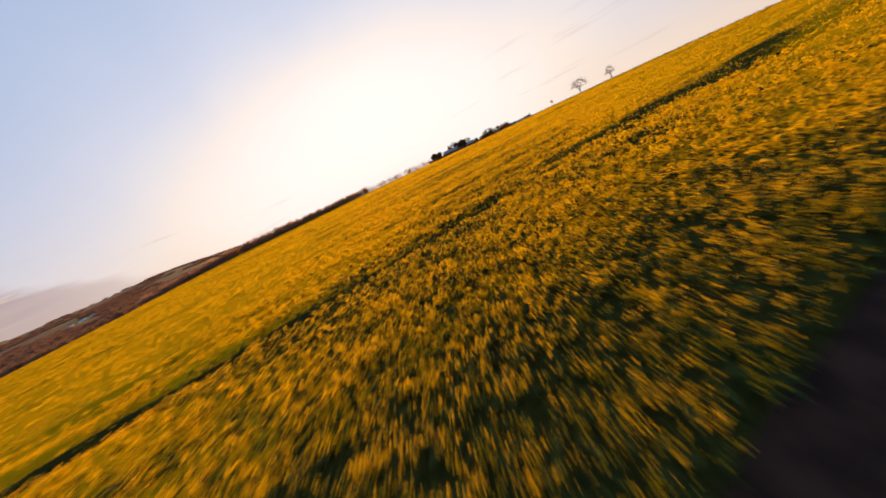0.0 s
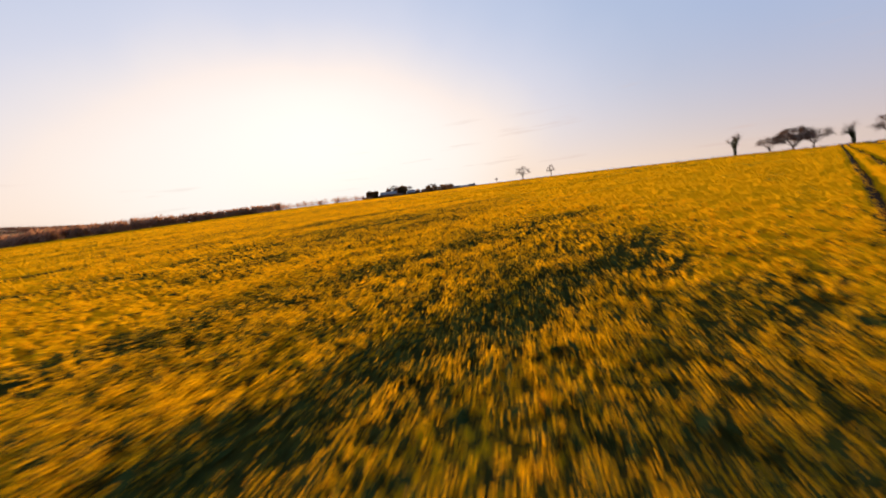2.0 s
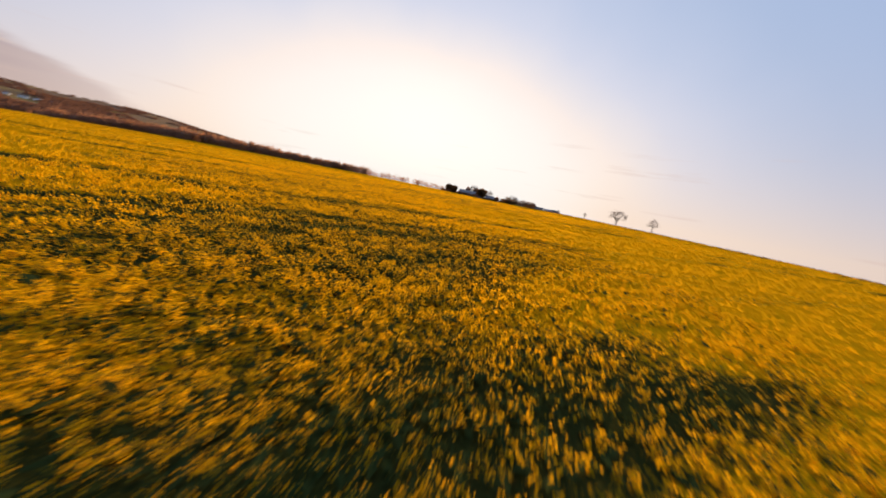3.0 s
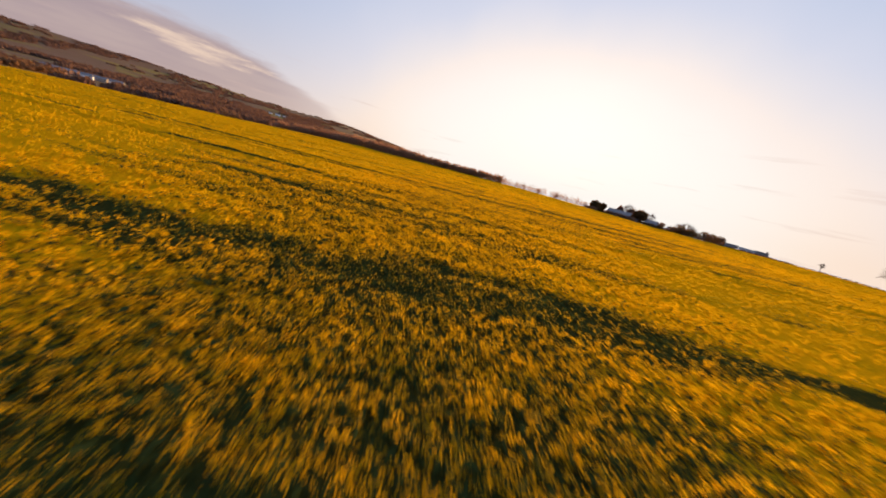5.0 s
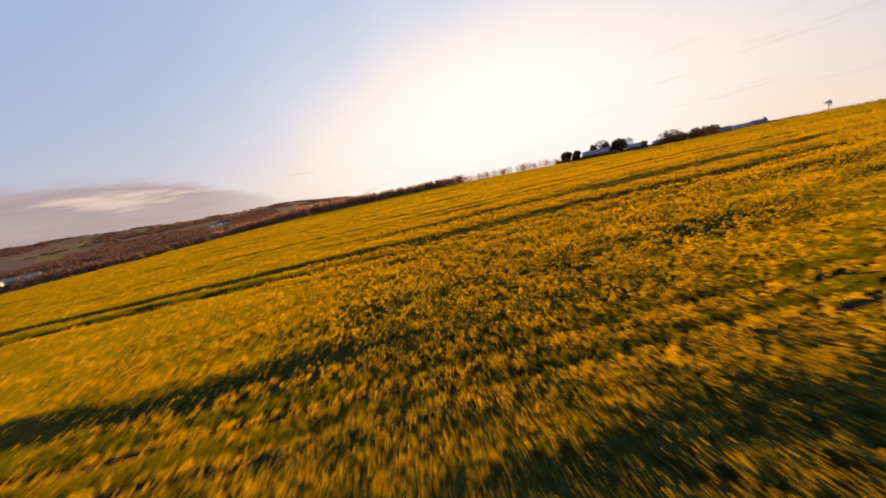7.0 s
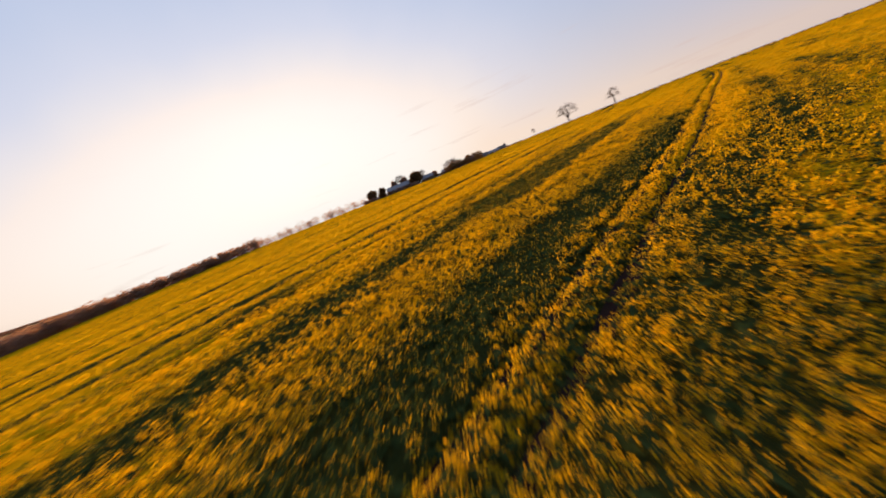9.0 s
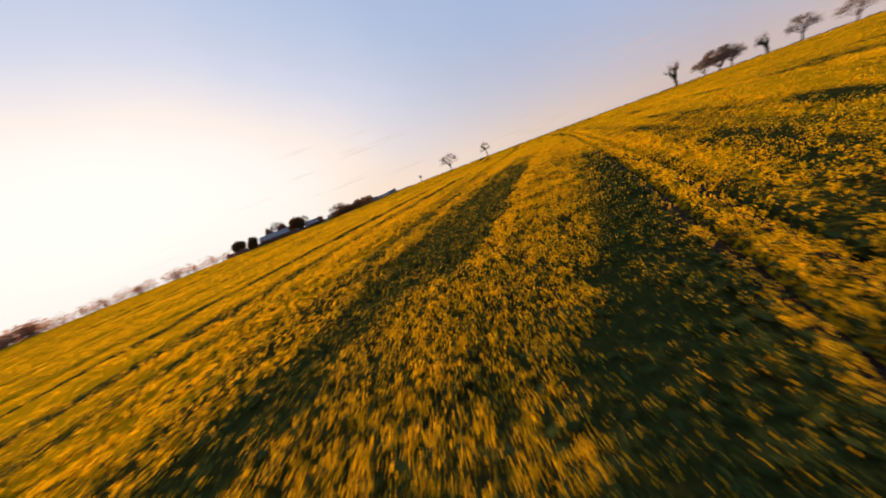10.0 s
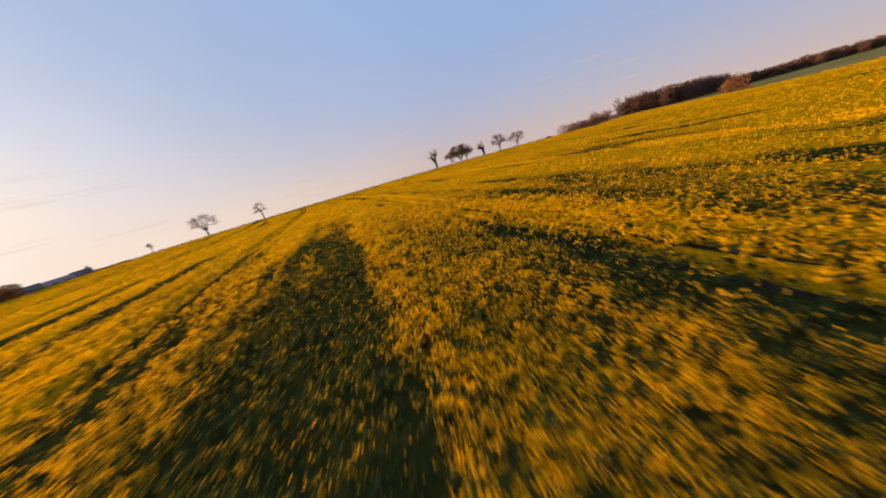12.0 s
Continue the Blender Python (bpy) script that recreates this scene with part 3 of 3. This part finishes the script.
def ivy_tree(x, y, tall, wide, seed, label, lean=(0.0, 0.0)):
    """A pollard thick with ivy: dark clad trunk, stubby clad limbs and a few bare twigs on top."""
    tall, wide = tall * 1.15, wide * 1.15
    rng = np.random.default_rng(seed)
    out = [[] for _ in range(4)]
    grow((0, 0, -0.3), (lean[0], lean[1], 1), tall * 0.50, tall * 0.034, 3, rng, 0.85, out)
    pts = np.array([s[1] for level in out for s in level])
    sz, sx = tall / pts[:, 2].max(), wide / 2 / max(np.percentile(np.hypot(pts[:, 0], pts[:, 1]), 95), 0.1)

    def fitted(level):
        return [((a[0] * sx, a[1] * sx, a[2] * sz), (b[0] * sx, b[1] * sx, b[2] * sz), ra, rb) for a, b, ra, rb in level]

    tree = thing("ivy_tree", x, y, on_ground(x, y), label=label, category="tree")
    part("trunk", limb_mesh("trunk", fitted(out[3]), BARK, 8), tree)
    part("limbs", limb_mesh("limbs", fitted(out[2]) + fitted(out[1]), BARK, 5), tree)
    sprays = [(a, b, 0.04, 0.02) for a, b, _, _ in fitted(out[0])]
    for a, b, _, _ in fitted(out[0]) + fitted(out[1]):
        for k in range(5):
            w = unit(rng.normal(size=(1, 3)) + [[0, 0, 0.5]])[0] * tall * rng.uniform(0.05, 0.13)
            sprays.append((b, tuple(np.array(b) + w), 0.026, 0.012))
    part("crown", limb_mesh("crown", sprays, TWIG, 3), tree, "short bare twigs")
    cs = []
    for (a, b, ra, rb), m in [(s, 420) for s in fitted(out[3])] + [(s, 200) for s in fitted(out[2])] + [(s, 28) for s in fitted(out[1])]:
        k = rng.random((m, 1))
        r = 0.07 * tall * (1.0 - 0.3 * k)
        cs.append(np.array(a) * (1 - k) + np.array(b) * k + unit(rng.normal(size=(m, 3))) * r * rng.uniform(0.5, 1.15, (m, 1)))
    c = np.concatenate(cs)
    v, f = scatter_quads(c, rng.uniform(0.08, 0.17, len(c)), rng, 1.1)
    part("ivy", mesh_of("ivy", v, f, [IVY]), tree, "dense dark ivy leaves")
    return tree


def leaf_cloud(lobes, count, size, rng):
    """Leaves gathered in the shells of several uneven lobes (x, y, z, rx, ry, rz)."""
    out = []
    weight = np.array([l[3] * l[5] for l in lobes])
    for lobe, m in zip(lobes, (count * weight / weight.sum()).astype(int)):
        d = unit(rng.normal(size=(m, 3)))
        bump = 0.78 + 0.35 * vnoise(d[:, 0] * 2.6 + 9 + lobe[0], d[:, 1] * 2.6 + d[:, 2] * 1.7 + lobe[1], 41)
        r = bump * (0.62 + 0.42 * rng.random(m) ** 0.6)
        out.append(np.array(lobe[:3]) + d * r[:, None] * np.array(lobe[3:]))
    c = np.concatenate(out)
    c = c[c[:, 2] > 0.1]
    return scatter_quads(c, rng.uniform(0.7, 1.3, len(c)) * size, rng, 1.2)


def round_tree(x, y, tall, wide, seed, label, name="evergreen_tree", count=5200, mat=None, low=0.06):
    """A dense round-headed tree."""
    rng = np.random.default_rng(seed)
    tree = thing(name, x, y, on_ground(x, y), label=label, category="tree")
    part("trunk", limb_mesh("trunk", [((0, 0, -0.3), (0, 0, tall * 0.5), tall * 0.035, tall * 0.022)], BARK, 8), tree)
    lobes = [(0, 0, tall * 0.52, wide * 0.42, wide * 0.42, tall * (0.5 - low))]
    for k in range(6):
        t = rng.uniform(0, 2 * math.pi)
        lobes.append((math.cos(t) * wide * 0.24, math.sin(t) * wide * 0.24, tall * rng.uniform(0.3, 0.72), wide * 0.27, wide * 0.27, tall * 0.25))
    v, f = leaf_cloud(lobes, count, 0.2, rng)
    part("crown", mesh_of("crown", v, f, [mat or GLARE_EVERGREEN]), tree)
    return tree


def hedge(x0, y0, x1, y1, tall, deep, seed, label, mat=None):
    """A run of hedge with an uneven top, on the ground."""
    rng = np.random.default_rng(seed)
    length = math.hypot(x1 - x0, y1 - y0)
    n = max(3, int(length / 2.0))
    lobes = []
    for k in range(n + 1):
        h = tall * rng.uniform(0.75, 1.08)
        lobes.append((length * k / n, rng.normal(0, 0.2), h * 0.5, 1.7, deep / 2, h * 0.55))
    v, f = leaf_cloud(lobes, int(length * tall * 45), 0.16, rng)
    ob = thing("hedge", x0, y0, on_ground((x0 + x1) / 2, (y0 + y1) / 2), math.degrees(math.atan2(y1 - y0, x1 - x0)), label=label, category="hedge")
    part("foliage", mesh_of("foliage", v, f, [mat or GLARE_EVERGREEN]), ob)
    stems = [((length * (k + 0.5) / n, 0, -0.3), (length * (k + 0.5) / n + rng.normal(0, 0.2), 0, tall * 0.6), 0.09, 0.04) for k in range(n)]
    for stem in stems:
        part("stem", limb_mesh("stem", [stem], BARK, 5), ob)
    return ob


bare_tree(-8.3, 371.5, 13.2, 15.0, 3, "bare wide-crowned tree on the field's skyline", flat=0.05, heavy=0.5, twigs=10)
bare_tree(20.9, 355.8, 10.7, 7.6, 5, "slim bare tree on the field's skyline", lean=(-0.08, 0), fork=0.4, limbs=6, heavy=0.5, twigs=10)
bare_tree(-34.7, 367.0, 5.6, 2.4, 8, "small forked bare tree on the skyline", lean=(-0.12, 0), fork=0.45, limbs=4, twigs=5, heavy=1.2)
ivy_tree(138.1, 306.1, 12.5, 9.0, 11, "dark ivy-clad pollard tree beside the field", lean=(-0.10, 0))
bare_tree(153.6, 302.0, 9.0, 10.0, 13, "low bare thorn tree leaning in the wind", flat=0.3, lean=(-0.2, 0.1), fork=0.2, group="bare trees of the grove")
bare_tree(164.5, 302.6, 14.4, 17.5, 17, "broad dense bare tree in the grove", flat=0.0, twigs=42, limbs=13, fork=0.16, heavy=1.2, skirt=0.6, group="bare trees of the grove")
bare_tree(174.6, 304.0, 11.8, 14.5, 19, "wind-shaped bare tree with a drooping crown", flat=0.4, fork=0.3, drop=0.4, twigs=14, group="bare trees of the grove")
ivy_tree(184.1, 292.0, 11.6, 8.6, 23, "narrow ivy-clad tree with a forked top", lean=(0.06, 0))
bare_tree(188.6, 278.7, 13.4, 12.2, 29, "tall bare tree with a rounded open crown", flat=0.1, fork=0.3, group="bare trees of the grove")
bare_tree(256.0, 298.5, 15.6, 17.3, 31, "bare tree with a flat spreading crown", flat=0.4, fork=0.32, group="bare trees of the grove")

# ---------------------------------------------------------------- the farm on the skyline
round_tree(-165.7, 319.6, 9.2, 9.0, 41, "dense round evergreen tree beside the farm")
round_tree(-149.5, 306.6, 8.2, 6.5, 43, "smaller round evergreen tree beside the farm")
round_tree(-125.4, 320.1, 10.5, 11.7, 47, "large dark round-headed tree in front of the farm", count=7000)
round_tree(-151.2, 334.0, 10.2, 6.5, 53, "brown leafless tree behind the grey barn", name="bare_tree", low=0.0, mat=HAZY_TWIGS)
round_tree(-143.3, 338.1, 10.6, 6.5, 59, "brown bushy tree behind the grey barn", name="bare_tree", mat=HAZY_TWIGS)
bare_tree(-147.0, 340.0, 12.0, 11.0, 61, "bare tree behind the farm roofs", flat=0.2, heavy=0.6, twigs=10)
bare_tree(-127.0, 338.0, 10.0, 9.0, 63, "bare tree rising behind the barn", flat=0.2, heavy=0.6, twigs=10)
round_tree(-114.9, 334.5, 5.8, 5.4, 67, "brown leafless bush by the farm sheds", name="bush", mat=HAZY_TWIGS, count=2500)
bare_tree(-103.6, 342.0, 8.8, 12.0, 71, "low bare tree leaning over the farm sheds", flat=0.5, lean=(0.3, 0), fork=0.4, heavy=0.6)
hedge(-121.0, 315.0, -98.0, 321.0, 2.3, 2.2, 73, "low dark hedge along the farm's edge")
hedge(-96.0, 319.0, -76.0, 337.0, 5.8, 4.5, 79, "tall dark hedge screening the farmhouse")
hedge(-100.0, 316.5, -88.0, 321.5, 4.6, 3.0, 83, "dark clipped hedge at the farmyard")
hedge(-62.0, 363.0, -46.0, 361.0, 1.2, 1.4, 89, "low field hedge running on from the barns")
hedge(-172.0, 315.0, -122.0, 307.5, 3.0, 2.6, 97, "rough brown hedge below the barn", mat=HAZY_TWIGS)


def box_mesh(name, lo, hi, mat, bevel=0.03):
    bm = bmesh.new()
    bmesh.ops.create_cube(bm, size=1.0)
    for v in bm.verts:
        v.co = [lo[k] + (v.co[k] + 0.5) * (hi[k] - lo[k]) for k in range(3)]
    if bevel:
        bmesh.ops.bevel(bm, geom=bm.edges[:], offset=bevel, segments=1, affect="EDGES")
    me = bpy.data.meshes.new(name)
    bm.to_mesh(me)
    bm.free()
    me.materials.append(mat)
    return me


def walls_mesh(name, l, w, eave, ridge, mat):
    """Four walls and two gables, as one solid with thickness to the roof's underside."""
    v = [(-l / 2, -w / 2, -1.2), (l / 2, -w / 2, -1.2), (l / 2, w / 2, -1.2), (-l / 2, w / 2, -1.2),
         (-l / 2, -w / 2, eave), (l / 2, -w / 2, eave), (l / 2, w / 2, eave), (-l / 2, w / 2, eave), (-l / 2, 0, ridge), (l / 2, 0, ridge)]
    f = [(0, 3, 2, 1), (0, 1, 5, 4), (2, 3, 7, 6), (1, 2, 6, 9, 5), (3, 0, 4, 8, 7), (4, 5, 9, 8), (6, 7, 8, 9)]
    me = bpy.data.meshes.new(name)
    me.from_pydata(v, [], f)
    me.materials.append(mat)
    return me


def slope_mesh(name, l, w, eave, ridge, side, mat, over=0.35, thick=0.18):
    """One roof slope, a slab with overhang at eave and gable."""
    run, drop = w / 2, ridge - eave
    k = 1 + over / math.hypot(run, drop)
    x0, x1 = -l / 2 - over, l / 2 + over
    y1, z1 = side * run * k, ridge - drop * k
    v = [(x0, 0, ridge + 0.03), (x1, 0, ridge + 0.03), (x1, y1, z1 + 0.03), (x0, y1, z1 + 0.03)]
    v += [(a, b, c + thick) for a, b, c in v]
    f = [(0, 1, 2, 3), (7, 6, 5, 4), (0, 4, 5, 1), (1, 5, 6, 2), (2, 6, 7, 3), (3, 7, 4, 0)]
    me = bpy.data.meshes.new(name)
    me.from_pydata(v, [], f)
    me.materials.append(mat)
    return me


def house(name, x, y, turn, l, w, eave, ridge, wall, label, category, windows=(), doors=(), chimneys=(), roof=None, group=""):
    """A gabled building: walls, two roof slopes, windows and doors on its front (-y side), chimneys on its ridge."""
    ob = thing(name, x, y, on_ground(x, y), turn, label=label, category=category, group=group)
    part("wall", walls_mesh("wall", l, w, eave, ridge, wall), ob)
    roofing = part("roof", slope_mesh("roof", l, w, eave, ridge, -1, roof or SLATE), ob, "grey slate roof slope")
    part("roof", slope_mesh("roof", l, w, eave, ridge, 1, roof or SLATE), ob, "grey slate roof slope")
    for cx in chimneys:
        c = part("chimney", box_mesh("chimney", (cx - 0.45, -0.4, ridge - 0.6), (cx + 0.45, 0.4, ridge + 1.1), BRICK), roofing)
    for cx, cz in windows:
        win = part("window", box_mesh("window", (cx - 0.5, -w / 2 - 0.06, cz - 0.6), (cx + 0.5, -w / 2 + 0.1, cz + 0.6), WHITE, 0.02), ob, "white window frame")
        part("pane", box_mesh("pane", (cx - 0.42, -w / 2 - 0.08, cz - 0.52), (cx - 0.03, -w / 2 - 0.05, cz + 0.52), GLASS, 0.0), win)
        part("pane", box_mesh("pane", (cx + 0.03, -w / 2 - 0.08, cz - 0.52), (cx + 0.42, -w / 2 - 0.05, cz + 0.52), GLASS, 0.0), win)
    for cx, dw, dh in doors:
        part("door", box_mesh("door", (cx - dw / 2, -w / 2 - 0.07, -0.2), (cx + dw / 2, -w / 2 + 0.1, dh), TIMBER, 0.02), ob, "dark boarded door")
    return ob


house("barn", -137.5, 320.0, 14, 25.0, 11.0, 1.9, 5.6, STONE, "long grey-roofed barn behind dark trees", "barn", doors=((-4, 3.4, 3.0), (5, 3.4, 3.0)), windows=((-9, 1.9), (9, 1.9)))
house("shed", -117.0, 324.0, 10, 8.0, 6.0, 2.6, 4.6, STONE, "small grey-roofed shed among hedges", "shed", doors=((0, 2.4, 2.2),))
house("bungalow", -100.2, 327.5, 20, 12.0, 7.0, 1.7, 3.4, WHITE, "low white-walled farm building", "house", windows=((-4, 1.2), (-1, 1.2), (3.5, 1.2)), doors=((1.2, 1.0, 2.0),))
house("farmhouse", -87.6, 358.0, 8, 11.0, 8.0, 3.2, 5.6, STONE, "farmhouse with a brick chimney behind a hedge", "house", windows=((-3.5, 1.6), (0, 1.6), (3.5, 1.6)), chimneys=(-3.6, 4.6))
house("stable_block", -79.8, 356.0, 18, 13.0, 7.0, 1.6, 3.4, STONE, "low stable block with a grey roof", "barn", windows=((-4, 1.1), (3, 1.1)), doors=((-1, 1.2, 1.9),), roof=FELT)
house("cart_shed", -68.5, 359.6, 18, 8.5, 6.0, 1.5, 2.8, WHITE, "low pale cart shed beside the stables", "barn", doors=((-2, 2.4, 1.4), (2, 2.4, 1.4)))
house("cottage", -61.6, 362.4, 14, 6.5, 6.0, 1.6, 3.2, STONE, "small stone cottage with a brick chimney", "house", windows=((-1.5, 1.1), (1.5, 1.1)), chimneys=(2.4,), roof=FELT)


# ---------------------------------------------------------------- woods
def wood(name, places, tall, wide, mat, seed, label, per=150, leaf=0.42, category="woodland"):
    """Many leafless trees standing close, as one stretch of woodland."""
    rng = np.random.default_rng(seed)
    cs, ss, segs = [], [], []
    for x, y in places:
        h, w = tall * rng.uniform(0.72, 1.2), wide * rng.uniform(0.75, 1.25)
        z = on_ground(x, y)
        d = unit(rng.normal(size=(per, 3)))
        r = 0.2 + 0.8 * rng.random((per, 1)) ** 0.6
        c = np.array([x, y, z + h * 0.55]) + d * r * np.array([w / 2, w / 2, h * 0.47])
        low = max(4, per // 4)
        under = np.array([x, y, z]) + rng.uniform(-0.5, 0.5, (low, 3)) * [w, w, 0] + rng.random((low, 1)) * [[0, 0, h * 0.4]]
        cs += [c, under]
        ss.append(rng.uniform(0.5, 1.2, per + low) * leaf)
        segs.append(((x, y, z - 0.5), (x + rng.normal(0, 0.4), y, z + h * 0.6), 0.022 * h, 0.010 * h))
    v, f = scatter_quads(np.concatenate(cs), np.concatenate(ss), rng, 2.0, 0.5)
    trunks = limb_mesh("trunks", segs, BARK, 5)
    nv = len(trunks.vertices)
    tv = np.zeros(nv * 3, np.float32)
    trunks.vertices.foreach_get("co", tv)
    tf = np.zeros(len(trunks.loops), np.int32)
    trunks.loops.foreach_get("vertex_index", tf)
    bpy.data.meshes.remove(trunks)
    me = mesh_of(name, np.concatenate([v, tv.reshape(-1, 3)]), np.concatenate([f, tf.reshape(-1, 4) + len(v)]), [mat, BARK],
                 np.concatenate([np.zeros(len(f)), np.ones(len(tf) // 4)]))
    return tagged(new(name, me), label=label, category=category, kind="stuff")


def along(points, step, deep, seed):
    """Places along a bent line, scattered over a depth."""
    rng = np.random.default_rng(seed)
    out = []
    for (ax, ay), (bx, by) in zip(points[:-1], points[1:]):
        n = max(1, int(math.hypot(bx - ax, by - ay) / step))
        for k in range(n):
            t = (k + rng.random()) / n
            out.append((ax + (bx - ax) * t + rng.normal(0, deep), ay + (by - ay) * t + rng.normal(0, deep)))
    return out


EDGE_WOOD = ((-436, 60), (-418, 133), (-382, 156), (-352, 181), (-326, 213), (-290, 254), (-262, 278), (-205, 312), (-172, 328))
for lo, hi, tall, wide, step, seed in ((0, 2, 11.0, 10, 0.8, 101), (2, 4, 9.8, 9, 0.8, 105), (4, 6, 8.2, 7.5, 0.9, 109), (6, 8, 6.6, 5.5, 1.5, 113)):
    wood("woodland", along(EDGE_WOOD[lo:hi + 1], step, 5.0, seed), tall, wide, HAZY_TWIGS, seed + 1,
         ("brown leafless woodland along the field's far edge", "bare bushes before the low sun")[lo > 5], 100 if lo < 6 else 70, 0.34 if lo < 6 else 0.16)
wood("woodland", along([(276, 261), (286, 245), (299, 223)], 3.2, 2.5, 213), 10.8, 11.5, HAZY_TWIGS, 115, "bare bushes beyond the grove", 380, 0.22)
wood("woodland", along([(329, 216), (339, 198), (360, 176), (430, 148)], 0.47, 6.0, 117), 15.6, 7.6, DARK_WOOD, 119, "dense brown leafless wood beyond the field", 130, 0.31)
wood("woodland", along([(272, 141), (277, 132)], 1.4, 1.8, 121), 10.0, 7.5, RUSSET, 123, "russet bushes at the wood's foot", 190, 0.26, "bushes")
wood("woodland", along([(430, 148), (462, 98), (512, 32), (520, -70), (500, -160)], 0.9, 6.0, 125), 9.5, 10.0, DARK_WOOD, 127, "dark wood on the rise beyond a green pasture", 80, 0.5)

rim = [(CX - (float(field_edge(a)) + 2.5) * math.sin(radians(a)), CY + (float(field_edge(a)) + 2.5) * math.cos(radians(a))) for a in range(14, -64, -3)]
wood("field_hedge", along(rim, 0.7, 0.35, 401), 1.15, 1.7, GLARE_EVERGREEN, 403, "low dark hedge along the field's far side", 30, 0.12, "hedge")

# ---------------------------------------------------------------- the valley and its far side


def valley_places(count, near, far, lo, hi, seed, belt):
    """Places for trees over the valley, gathered in belts and copses."""
    rng = np.random.default_rng(seed)
    r, az = near * (far / near) ** rng.random(count * 6), rng.uniform(lo, hi, count * 6)
    x, y = CX - r * np.sin(np.radians(az)), CY + r * np.cos(np.radians(az))
    thick = vnoise(x / belt, y / (belt * 0.45), 61) * 0.7 + vnoise(x / (belt * 0.3), y / (belt * 0.3), 62) * 0.3
    house_view = ((az > 108.5) & (az < 114.5) & (r > 520) & (r < 850)) | ((az > 90.2) & (az < 93.2) & (r > 1150) & (r < 1900))
    thick = thick - house_view * 9                                              # no trees in front of the houses, to keep them in the camera's view
    keep = np.argsort(-(thick + (0.25 if near < 900 else 0.7) * rng.random(len(x))))[:count]
    return list(zip(x[keep], y[keep]))


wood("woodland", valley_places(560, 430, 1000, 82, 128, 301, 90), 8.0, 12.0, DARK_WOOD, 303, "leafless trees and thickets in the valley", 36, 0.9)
# the russet colour stands in for low sunlight on these trees
wood("woodland", valley_places(260, 420, 800, 98, 128, 305, 60), 7.0, 10.0, RUSSET, 307, "valley trees given a russet, sunlit colour", 40, 0.8)
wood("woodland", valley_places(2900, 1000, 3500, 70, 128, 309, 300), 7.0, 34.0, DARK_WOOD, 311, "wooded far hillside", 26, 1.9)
for k, (px, py, turn, l, w, eave, ridge) in enumerate(((-1800, 40, 70, 20, 10, 5, 8.5), (-1806, 70, 80, 16, 9, 5, 8), (-1795, 8, 60, 14, 8, 4, 7), (-1822, 100, 75, 18, 9, 4, 7))):
    house("cottage", px, py, turn, l, w, eave, ridge, WHITE, "white-walled house on the far hillside", "house", windows=((-4, 2.6), (0, 2.6), (4, 2.6)), doors=((2, 1.1, 2.0),), chimneys=(-5.0,), group="white houses on the far hillside")
for k, (dist, az, turn) in enumerate(((790, 112.1, 100), (815, 113.0, 70), (812, 110.9, 90), (826, 110.2, 110), (800, 113.6, 80), (835, 109.5, 95), (838, 111.5, 100), (760, 114.2, 85), (790, 114.9, 105))):
    px, py = CX - dist * math.sin(radians(az)), CY + dist * math.cos(radians(az))
    house("village_house", px, py, turn, 13.0, 9.0, 4.8, 8.0, (WHITE, BRICK, STONE)[k % 3], ("white-walled village house with a slate roof", "brick village house with a slate roof", "grey rendered village house with a slate roof")[k % 3], "house",
          windows=((-3.4, 1.4), (3.4, 1.4), (-3.4, 3.7), (3.4, 3.7)), doors=((0, 1.1, 2.0),), chimneys=(4.2,), group="village houses in the valley")
